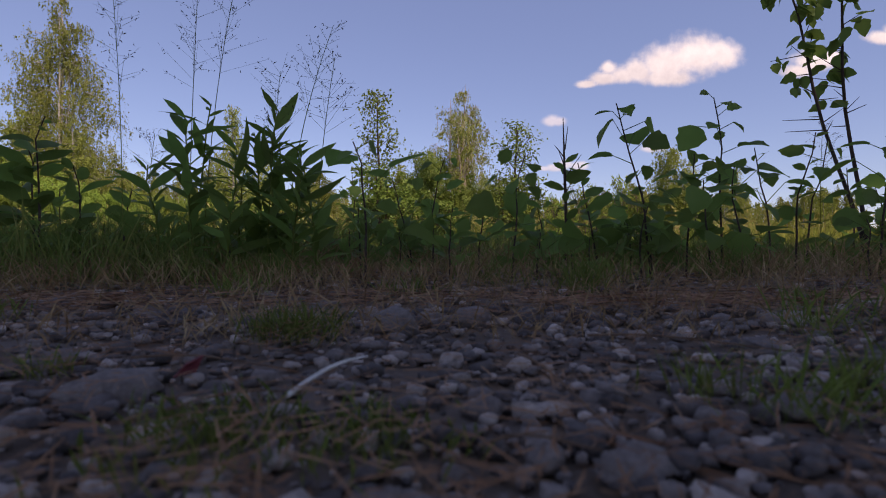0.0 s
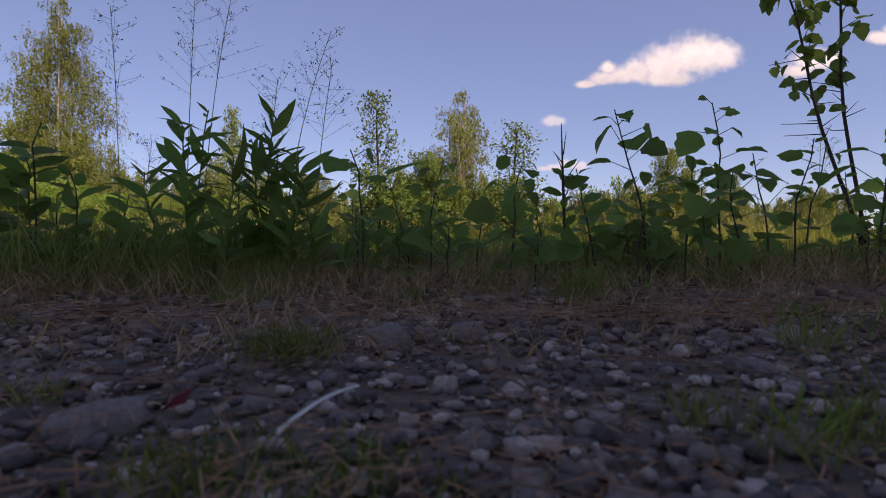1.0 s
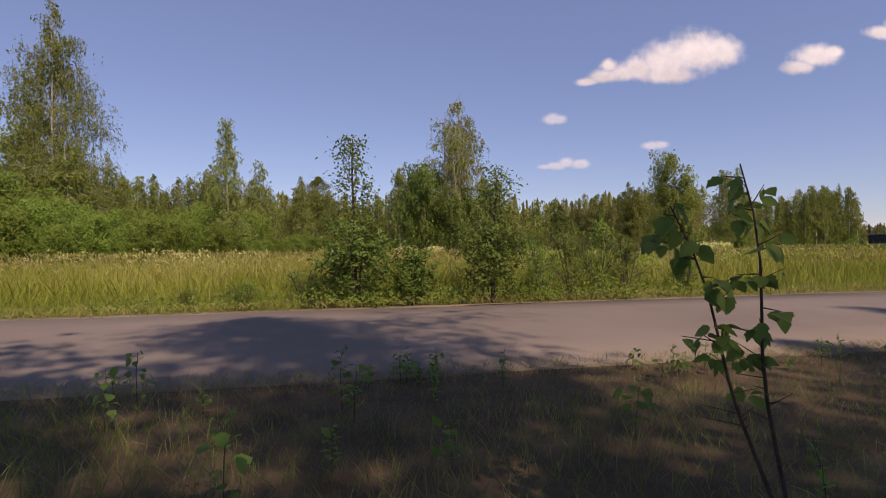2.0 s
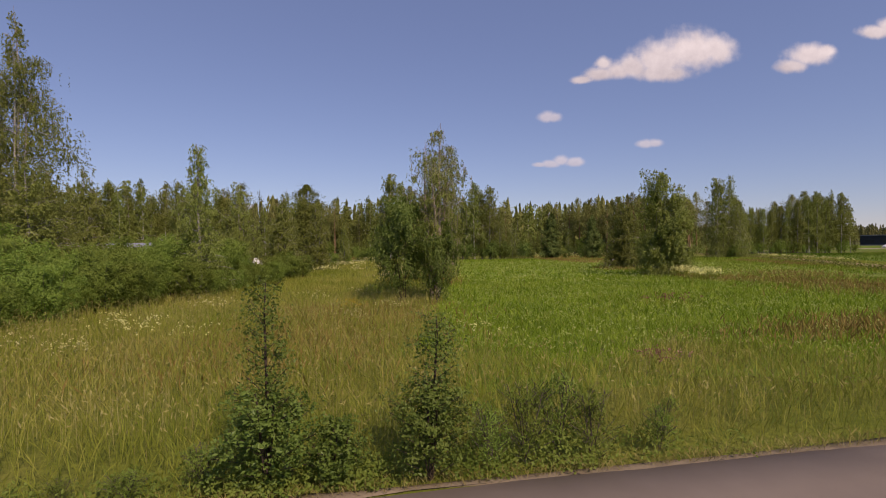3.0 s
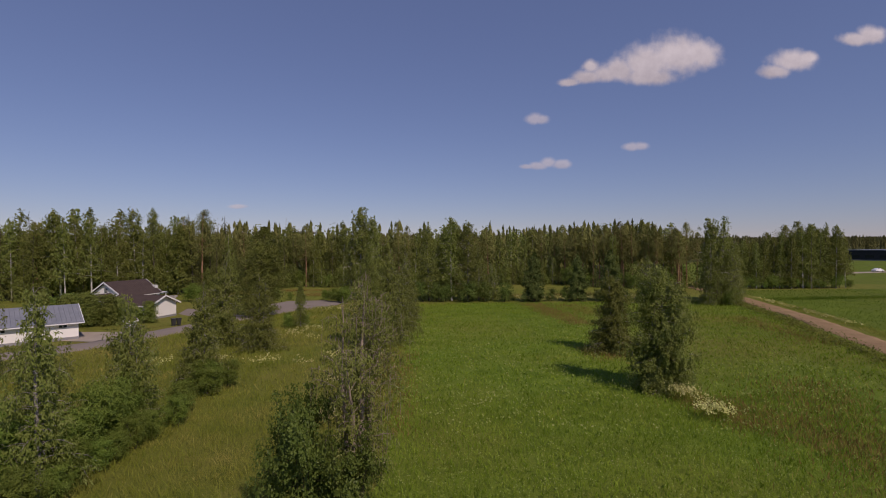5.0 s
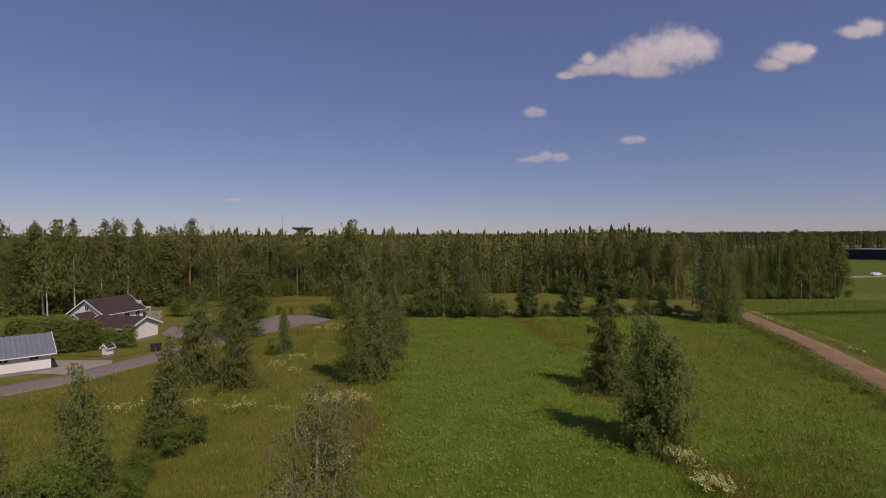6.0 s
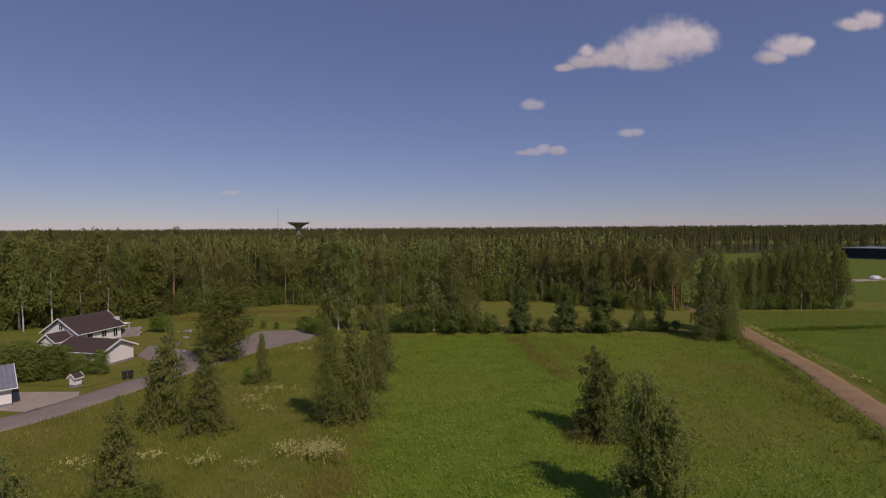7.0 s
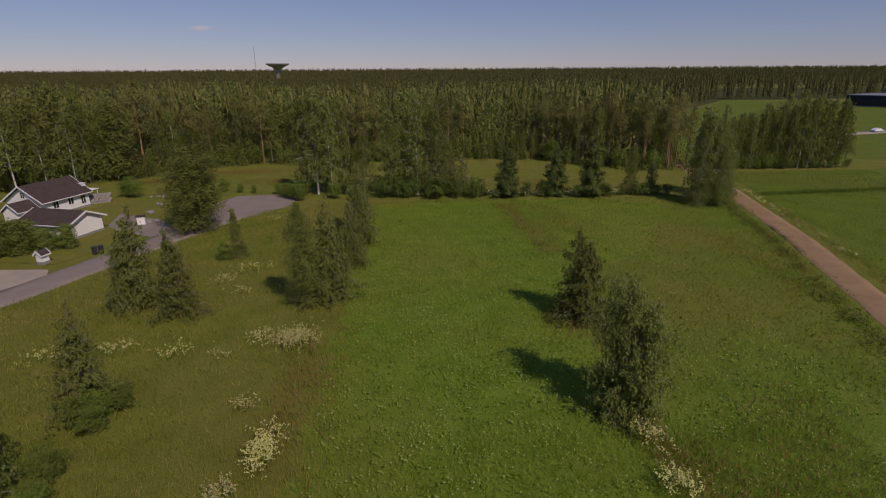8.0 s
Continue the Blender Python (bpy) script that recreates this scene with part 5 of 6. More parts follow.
# road verges
for nm, off, sd in (("road_verge", -3.6, 31), ("road_verge", 3.9, 32)):
    v_rng = np.random.default_rng(sd)
    sp = Soup()
    u = v_rng.uniform(0, 1, 6000)
    yv = 30 + u * 84
    xv = np.interp(yv, [10, 63.6, 86.5, 116], [36, 53.2, 60.8, 68.5]) + off * 1.02 + v_rng.normal(0, 0.55, 6000)
    sp.quads(blades(v_rng, np.column_stack([xv, yv, np.full(6000, -0.02)]), 0.32, 0.08, 0.5))
    tagged(part(nm, sp, M["meadow_blade"]), "coarse grass and weeds on the gravel road verge", "grass", kind="stuff")

weedy, w_rng = Soup(), np.random.default_rng(33)
yv = 34 + w_rng.uniform(0, 1, 5200) ** 0.9 * 78
yv = yv[np.sin(yv * 0.9) * np.sin(yv * 2.3 + 1) + w_rng.normal(0, 0.4, len(yv)) > 0.1]
xv = np.interp(yv, [10, 63.6, 86.5, 116], [36, 53.2, 60.8, 68.5]) - 4.0 + w_rng.normal(0, 0.9, len(yv))
weedy.quads(leaves(w_rng, np.column_stack([xv, yv, w_rng.uniform(0.1, 0.75, len(yv))]), 0.3, 0.17, 0.1, 0.12, np.tile([0.2, -0.4, 1.0], (len(yv), 1)), 0.7))
tagged(part("verge_weeds", weedy, M["alder_leaf"]), "dark leafy weeds in clumps along the gravel road", "weeds", kind="stuff")

# ---- far edge of the cycle path ----
plant_tree("path_bush", -0.6, 8.0, 1.25, 4200, 0.05, 90, 1.35, "dark leafy broadleaf bush at the edge of the path")
plant_tree("path_bush", 0.2, 8.15, 0.8, 2600, 0.05, 91, 1.2, "leafy broadleaf bush at the edge of the path")
plant_tree("sapling", -0.65, 8.2, 2.6, 1700, 0.05, 92, 1.05, "slender aspen sapling rising out of a bush", name="sapling")
plant_tree("path_bush", 1.45, 8.25, 1.2, 4200, 0.048, 93, 1.15, "dark green leafy bush at the path edge")
plant_tree("sapling", 1.5, 8.5, 2.1, 1500, 0.045, 94, 1.25, "young aspen sapling in a path-side bush", name="sapling")
for i, (x, h, w) in enumerate([(2.3, 0.9, 0.9), (2.8, 1.1, 0.8), (3.3, 1.2, 0.8), (3.75, 1.0, 0.9), (4.85, 0.75, 0.9), (-1.45, 0.55, 1.4), (-2.2, 0.4, 1.5), (-3.0, 0.3, 1.4)]):
    plant_tree("bush", x, path_far(x) + 0.4 + 0.12 * (i % 3), h, 1100, 0.055, 95 + i % 2, w, "low leafy weeds crowding the path edge", "path edge weeds", 1.0)
cover, c_rng = Soup(), np.random.default_rng(43)
cx = c_rng.uniform(-7.5, 6.5, 17000)
cx = cx[c_rng.random(len(cx)) < np.interp(cx, [-7.5, -5, -3, -1.5, 1.5, 4, 5.5, 6.5], [0.0, 0.1, 0.3, 0.85, 0.8, 0.7, 0.2, 0.0]) * (0.55 + 0.6 * np.sin(cx * 3.1 + 0.5) * np.sin(cx * 1.3))]
top = np.interp(cx, [-7.5, -4.5, -2.5, -1.2, 0.2, 1.2, 3.0, 4.5, 6.5], [0.06, 0.13, 0.26, 0.42, 0.36, 0.3, 0.42, 0.4, 0.16]) * (0.75 + 0.35 * np.sin(cx * 7.1) * np.sin(cx * 2.7 + 1))
deep = c_rng.uniform(0, 1, len(cx))
at = np.column_stack([cx, path_far(cx) + 0.02 + deep * 0.75 + 0.08 * np.sin(cx * 5), 0.02 + top * np.sqrt(c_rng.uniform(0, 1, len(cx))) * np.clip(0.35 + deep * 1.6, 0, 1)])
cover.quads(leaves(c_rng, at, 0.062, 0.036, 0.1, 0.12, np.tile([0.1, -0.7, 0.8], (len(cx), 1)), 0.8))
tagged(part("groundcover", cover, M["bush_leaf"]), "low bright green leafy groundcover along the path edge", "weeds", kind="stuff")
M["sand"] = rough_mat("sand", [(0.3, (0.12, 0.09, 0.06)), (0.5, (0.18, 0.14, 0.095)), (0.75, (0.28, 0.22, 0.15))], 2.5, 0.95, 60, 0.6)
for off, side, half in ((0.04, path_far, 0.13), (-0.03, path_near, 0.06)):
    strip("path_edge", [(-30, side(-30) + off), (0, side(0) + off), (40, side(40) + off)], half, -0.004 - 0.1 * half if half > 0.1 else -0.028, M["sand"], "crumbled sandy edge of the asphalt path", "path edge", 12, 0.06)
edge = Soup()
e_rng = np.random.default_rng(41)
ex = e_rng.uniform(-14, 20, 6000)
ey = path_far(ex) + np.abs(e_rng.normal(0, 0.22, 6000)) - 0.06
edge.quads(blades(e_rng, np.column_stack([ex, ey, np.zeros(6000)]), 0.13, 0.01, 0.7))
ex = e_rng.uniform(-9, 12, 5000)
ey = path_near(ex) - np.abs(e_rng.normal(0, 0.2, 5000)) + 0.1
edge.quads(blades(e_rng, np.column_stack([ex, ey, np.zeros(5000)]), 0.065, 0.005, 0.9))
tagged(part("edge_grass", edge, M["seed_head"]), "short dry grass creeping over the asphalt edge", "grass", kind="stuff")

# ---- trees behind the starting place, which shade it ----
plant_tree("pine", 6.6, -5.4, 14.5, 9000, 0.19, 101, 1.0, "tall pine behind the gravel, shading the path")
plant_tree("pine", 4.2, -4.6, 7.8, 6000, 0.22, 102, 0.95, "pine behind the gravel lot, shading it")
plant_tree("pine", 5.8, -4.2, 7.0, 6000, 0.22, 103, 0.95, "pine behind the gravel lot, shading it")
plant_tree("pine", 2.6, -5.6, 12.5, 6000, 0.22, 103, 0.95, "pine behind the gravel lot, shading the path")
plant_tree("pine", 10.8, -6.2, 13.2, 6000, 0.26, 104, 0.55, "slender pine behind the gravel lot")
plant_tree("pine", 14.4, -5.5, 15.0, 6000, 0.26, 105, 0.42, "slender pine behind the gravel lot")

# ---- the gravel start and its verge ----
sheet("gravel_lot", [(-9, -7), (14, -7), (14, 1.9), (4, 1.35), (2, 1.2), (0.6, 1.1), (-0.6, 1.05), (-2, 1.0), (-9, 0.7)], -0.008, M["gravel_bed"], "dark crushed gravel with needle litter", "ground")
BALL = bmesh.new()
bmesh.ops.create_cube(BALL, size=2.0)
bmesh.ops.subdivide_edges(BALL, edges=BALL.edges[:], cuts=1, use_grid_fill=True)
BALL.verts.ensure_lookup_table()
ball_v = unit(np.array([v.co[:] for v in BALL.verts])) * 0.88 + 0.12 * np.array([v.co[:] for v in BALL.verts])
ball_f = np.array([[v.index for v in f.verts] for f in BALL.faces])
BALL.free()


def pebbles(rng, xy, size, bed=-0.006, flat=0.65):
    """Broken stones: lumpy, chipped, part sunk in the bed."""
    n = len(xy)
    v = ball_v[None] * (1 + rng.normal(0, 0.19, (n, len(ball_v), 1)))
    v = v * rng.uniform([0.75, 0.75, flat * 0.7], [1.35, 1.1, flat * 1.3], (n, 3))[:, None]
    cut = unit(rng.normal(size=(n, 1, 3)))
    d = (v * cut).sum(-1, keepdims=True)
    v = v - cut * np.maximum(d - 0.55, 0)
    a = rng.uniform(0, 6.283, n)
    c, s_ = np.cos(a)[:, None], np.sin(a)[:, None]
    x = v[..., 0] * c - v[..., 1] * s_
    y = v[..., 0] * s_ + v[..., 1] * c
    v = np.stack([x, y, v[..., 2] + 0.25], -1) * np.asarray(size)[:, None, None]
    v[..., :2] += xy[:, None]
    v[..., 2] += bed
    return v


p_rng = np.random.default_rng(51)


def wedge(rng, n, y0, y1, power=1.0, half=1.0):
    """Places in the opening cone in front of the start."""
    y = y0 + (y1 - y0) * rng.uniform(0, 1, n) ** power
    x = 0.45 + rng.uniform(-1, 1, n) * (0.12 + y * half)
    return np.column_stack([x, y])


def gravel_mat(name, stops):
    m, t, b = nodes_of(name)
    g = t.nodes.new("ShaderNodeNewGeometry")
    base = ramp(t, g.outputs["Random Per Island"], stops)
    grit = ramp(t, noise_tex(t, 260, 5, 0.75), [(0.3, (0.6, 0.6, 0.6)), (0.7, (1.3, 1.3, 1.3))])
    t.links.new(mix_col(t, 1.0, base, grit, "MULTIPLY"), b.inputs["Base Color"])
    b.inputs["Roughness"].default_value = 0.8
    bump(t, b, noise_tex(t, 420, 4, 0.7), 0.5, 0.002)
    return m


M["gravel"] = gravel_mat("gravel", [(0.0, (0.072, 0.057, 0.05)), (0.45, (0.148, 0.118, 0.104)), (0.78, (0.245, 0.195, 0.165)), (1.0, (0.48, 0.385, 0.32))])
M["litter"] = leaf_mat("litter", (0.19, 0.095, 0.045), (0.33, 0.185, 0.09), (0.5, 0.33, 0.18), 0.1, 0.8, 0.1, 14.0)
for nm, n, y0, y1, pw, r0, r1 in (("gravel", 2600, 0.05, 0.5, 1.0, 0.0022, 0.0065), ("gravel", 2400, 0.06, 0.4, 1.0, 0.001, 0.0025), ("gravel", 1900, 0.4, 1.35, 1.0, 0.0035, 0.010)):
    xy = wedge(p_rng, n, y0, y1, pw)
    size = r0 + (r1 - r0) * p_rng.uniform(0, 1, n) ** 2
    v = pebbles(p_rng, xy, size)
    s = Soup()
    s.add(v, (ball_f[None] + np.arange(n)[:, None, None] * len(ball_v)))
    tagged(part(nm, s.mesh(nm, M["gravel"], True), None), "loose crushed blue-grey gravel stones", "gravel", kind="stuff")
for i, (x, y, r) in enumerate([(0.47, 0.42, 0.019), (0.41, 0.38, 0.02), (0.78, 1.02, 0.026), (0.63, 0.30, 0.014), (0.73, 0.27, 0.016), (0.24, 0.27, 0.013), (0.58, 0.19, 0.011), (0.31, 0.21, 0.014), (0.95, 0.46, 0.018), (0.05, 0.5, 0.02), (0.34, 0.47, 0.016), (0.5, 0.14, 0.009)]):
    v = pebbles(p_rng, np.zeros((1, 2)), np.array([r]), 0.0)[0]
    s = Soup()
    s.add(v, ball_f)
    ob = part("stone", s.mesh("stone", M["gravel"], True), None)
    ob.matrix_basis = pose(x, y, -0.006, 0, 0, i * 50)
    tagged(ob, "larger chipped grey stone lying in the gravel", "stone", "gravel stones")

# needles and straw on the gravel, in drifts that lie flat
lit = Soup()
xy = np.concatenate([clumped(p_rng, wedge(p_rng, 15000, 0.07, 0.6), 14.0, 0.85), clumped(p_rng, wedge(p_rng, 15000, 0.35, 1.9), 6.0, 0.6)])
n = len(xy)
a = p_rng.normal(0.1, 1.0, n) + math.pi * (p_rng.random(n) < 0.5)
near = xy[:, 1] < 0.45
ln = (0.005 + 0.031 * p_rng.uniform(0, 1, n) ** 2) * np.where(near, 0.65, 1.25)
d2 = np.column_stack([np.cos(a), np.sin(a)])
sd2 = np.column_stack([-np.sin(a), np.cos(a), np.full(n, 0.4)]) * (p_rng.uniform(0.00015, 0.0006, n) * np.where(near, 0.6, 1.5))[:, None]
bend = p_rng.normal(0, 0.06, n) * ln
z = p_rng.uniform(0.004, 0.011, n)
tilt = p_rng.normal(0, 0.09, n) * ln
rib = []
for u in (-0.5, -0.17, 0.17, 0.5):
    c = np.column_stack([xy + d2 * (ln * u)[:, None] + sd2[:, :2] / (np.linalg.norm(sd2[:, :2], axis=1)[:, None]) * (bend * (0.25 - u * u))[:, None], np.maximum(z + tilt * u, 0.001)])
    w = sd2 * (1.0 if abs(u) < 0.3 else 0.45)
    rib.append((c - w, c + w))
for (a0, a1), (b0, b1) in zip(rib[:-1], rib[1:]):
    lit.quads(np.stack([a0, b0, b1, a1], 1))
tagged(part("needle_litter", lit, M["litter"]), "dry brown needles and straw scattered on gravel", "litter", kind="stuff")

M["bleached"] = rough_mat("bleached", [(0.3, (0.5, 0.47, 0.42)), (0.7, (0.66, 0.63, 0.58))], 30, 0.7, 200, 0.2)
M["stick"] = rough_mat("stick", [(0.3, (0.12, 0.07, 0.045)), (0.7, (0.24, 0.155, 0.1))], 60, 0.85, 300, 0.4)
M["red_leaf"] = rough_mat("red_leaf", [(0.3, (0.16, 0.025, 0.035)), (0.7, (0.26, 0.05, 0.06))], 40, 0.6, 200, 0.2)
st = Soup()
u = np.linspace(0, 1, 9)
st.tube(np.column_stack([0.395 + 0.0195 * u, 0.173 + 0.047 * u, 0.006 + 0.003 * u + 0.003 * np.sin(u * 3.0)]), 0.0009 * (1.05 - 0.5 * u), 6)
tagged(part("stalk", st, M["bleached"]), "bleached white curved plant stalk on the gravel", "stalk")
for x0, y0, x1, y1, r in ((0.483, 0.248, 0.496, 0.149, 0.0007), (0.457, 0.131, 0.489, 0.134, 0.0005), (0.36, 0.16, 0.40, 0.19, 0.0004), (0.30, 0.24, 0.38, 0.225, 0.0006), (0.53, 0.3, 0.62, 0.26, 0.0007)):
    sk = Soup()
    u = np.linspace(0, 1, 6)
    sk.tube(np.column_stack([x0 + (x1 - x0) * u, y0 + (y1 - y0) * u + 0.002 * np.sin(u * 5), 0.005 + 0.002 * np.sin(u * 4)]), r * (1.1 - 0.5 * u), 6)
    tagged(part("stick", sk, M["stick"]), "thin dry brown stick lying on the gravel", "stick", "dry sticks")
rl = Soup()
rl.quads([[(0.340, 0.203, 0.005), (0.3455, 0.2015, 0.0105), (0.351, 0.205, 0.0135), (0.3475, 0.206, 0.0065)]])
ob = part("fallen_leaf", rl, M["red_leaf"])
sol = ob.modifiers.new("thickness", "SOLIDIFY")
sol.thickness = 0.0006
tagged(ob, "small dark red fallen leaf on the gravel", "leaf")


def tuft(x, y, h, n, spread, seed, label="small green grass tuft growing in the gravel", width=0.0011):
    rng = np.random.default_rng(seed)
    s = Soup()
    n = n * 2
    at = np.column_stack([rng.normal(0, spread, n), rng.normal(0, spread, n), np.zeros(n)])
    s.quads(blades(rng, at, h, width * (1 + y), 0.55))
    ob = part("grass_tuft", s, M["verge_blade"])
    ob.matrix_basis = pose(x, y, -0.004)
    return tagged(ob, label, "grass", "grass tufts", "stuff")


for i, (x, y, h, n, sp) in enumerate([(0.35, 0.33, 0.022, 120, 0.016), (0.57, 0.172, 0.024, 26, 0.008), (0.595, 0.185, 0.022, 20, 0.008), (0.55, 0.2, 0.02, 18, 0.008), (0.43, 0.15, 0.008, 60, 0.012), (0.60, 0.60, 0.055, 60, 0.018), (0.90, 0.85, 0.055, 50, 0.02), (-0.02, 0.85, 0.07, 60, 0.03), (0.62, 0.175, 0.02, 40, 0.012), (0.66, 0.215, 0.024, 40, 0.014), (0.385, 0.145, 0.012, 60, 0.016),
                                      (0.69, 0.34, 0.03, 30, 0.015), (0.40, 0.62, 0.03, 30, 0.02), (0.2, 0.62, 0.035, 40, 0.02), (0.06, 0.42, 0.02, 30, 0.015), (1.25, 0.8, 0.05, 50, 0.03), (-0.35, 0.8, 0.05, 60, 0.03), (0.79, 0.5, 0.02, 30, 0.012), (0.26, 0.24, 0.012, 24, 0.008)]):
    tuft(x, y, h, n, sp, 300 + i)
for i, (x, y, h, n, sp) in enumerate([(0.80, 0.33, 0.03, 70, 0.03), (0.86, 0.42, 0.035, 60, 0.03), (0.74, 0.25, 0.022, 50, 0.02), (0.37, 0.165, 0.012, 50, 0.012), (0.42, 0.16, 0.010, 40, 0.012), (0.52, 0.75, 0.05, 40, 0.03), (0.18, 0.8, 0.06, 50, 0.04), (0.7, 0.78, 0.05, 40, 0.03)]):
    tuft(x, y, h, n, sp, 330 + i)

# verge grass between the gravel and the cycle path
M["verge_soil"] = rough_mat("verge_soil", [(0.3, (0.05, 0.033, 0.02)), (0.5, (0.09, 0.06, 0.035)), (0.75, (0.14, 0.11, 0.055))], 3.0, 0.95, 40, 0.6)
sheet("verge", [(-9, 0.65), (-2, 0.95), (2, 1.15), (14, 1.85), (14, path_near(14)), (0, path_near(0)), (-9, path_near(-9))], -0.012, M["verge_soil"], "brown littered soil of the grassy verge", "ground")
vg, vd = Soup(), Soup()
v_rng = np.random.default_rng(61)
xy = np.concatenate([scatter(v_rng, 30000, -3.6, 5.5, 0.85, 4.4), scatter(v_rng, 9000, -1.6, 2.6, 0.85, 1.7)])
xy = xy[(xy[:, 1] > 0.95 + 0.14 * np.sin(xy[:, 0] * 3) + 0.16 * v_rng.random(len(xy)) - 0.12 * (xy[:, 0] < 0.1)) & (xy[:, 1] < path_near(xy[:, 0]) - 0.02)]
hgt = 0.085 + 0.07 * (np.sin(xy[:, 0] * 2.1 + 1) * np.sin(xy[:, 1] * 1.7) + 1) * 0.5
hgt = hgt * np.clip((xy[:, 1] - 0.85) * 3.5, 0.35, 1) * np.where(xy[:, 0] < 0.1, 1.5, 1.0) * np.where(xy[:, 1] > path_near(xy[:, 0]) - 0.9, 0.6, 1.0)
dry = v_rng.random(len(xy)) < np.where(xy[:, 1] < 1.35, 0.55, np.where(xy[:, 1] > path_near(xy[:, 0]) - 0.9, 0.62, 0.2))
at = np.column_stack([xy, np.full(len(xy), -0.01)])
vg.quads(blades(v_rng, at[~dry], hgt[~dry] * 0.9, 0.0032, 0.5))
vd.quads(blades(v_rng, at[dry], hgt[dry] * 0.6, 0.0022, 0.9))
xy = clumped(v_rng, np.concatenate([wedge(v_rng, 6500, 0.62, 1.25), wedge(v_rng, 2600, 0.3, 0.7)]), 7.0, 0.95)
vd.quads(blades(v_rng, np.column_stack([xy, np.full(len(xy), -0.004)]), np.interp(xy[:, 1], [0.3, 0.7, 1.2], [0.016, 0.05, 0.09]), 0.0015, 0.9))
xy = scatter(v_rng, 1500, -0.75, 0.15, 0.72, 1.15)
vg.quads(blades(v_rng, np.column_stack([xy, np.full(len(xy), -0.01)]), np.interp(xy[:, 0], [-0.75, -0.1, 0.15], [0.15, 0.13, 0.05]), 0.0024, 0.5))
tagged(part("verge_grass", vg, M["verge_blade"]), "dense dark green verge grass beside the gravel", "grass", kind="stuff")
tagged(part("dry_verge_grass", vd, M["straw"]), "dry brown stalks in the verge grass", "grass", kind="stuff")


# ---- seedlings on the verge ----
LEAF_SHAPES = {
    # stations along the midrib and half widths there
    "round": ((0, 0.05, 0.16, 0.3, 0.46, 0.62, 0.78, 0.9, 1.0), (0.0, 0.5, 0.86, 1.0, 0.97, 0.82, 0.55, 0.26, 0.0)),
    "lance": ((0, 0.1, 0.22, 0.36, 0.5, 0.64, 0.78, 0.9, 1.0), (0.05, 0.45, 0.8, 0.98, 1.0, 0.85, 0.58, 0.28, 0.0)),
    "oval": ((0, 0.08, 0.2, 0.34, 0.5, 0.66, 0.8, 0.92, 1.0), (0.05, 0.42, 0.78, 0.97, 1.0, 0.88, 0.62, 0.3, 0.0)),
}


def leaf_blade(s, rng, base, d, length, width, shape, curl=0.25):
    """One leaf with a folded midrib and a toothed, wavy edge: round (aspen), lance (willowherb) or oval."""
    d = unit(d)
    up = np.array([0, 0, 1.0]) + rng.normal(0, 0.5, 3)
    side = unit(np.cross(d, up))
    nrm = np.cross(side, d)
    pos, prof = LEAF_SHAPES[shape]
    tooth = {"round": 0.09, "lance": 0.03, "oval": 0.06}[shape]
    skew, wave = rng.normal(0, 0.12), rng.uniform(0, 6.28)
    v = []
    for i, (p, w) in enumerate(zip(pos, prof)):
        cc = base + d * length * p - nrm * curl * length * p * p + side * skew * length * p * p
        lift = nrm * width * (0.14 * w + 0.05 * math.sin(wave + 5 * p))
        jag = 1 + (tooth if i % 2 else -tooth) + rng.normal(0, 0.04)
        v += [cc + side * width * 0.5 * w * jag + lift, cc, cc - side * width * 0.5 * w * (jag + rng.normal(0, 0.05)) + lift * 0.8]
    f = []
    for i in range(len(pos) - 1):
        a = i * 3
        f += [(a, a + 1, a + 4, a + 3), (a + 1, a + 2, a + 5, a + 4)]
    s.add(np.array(v), f)


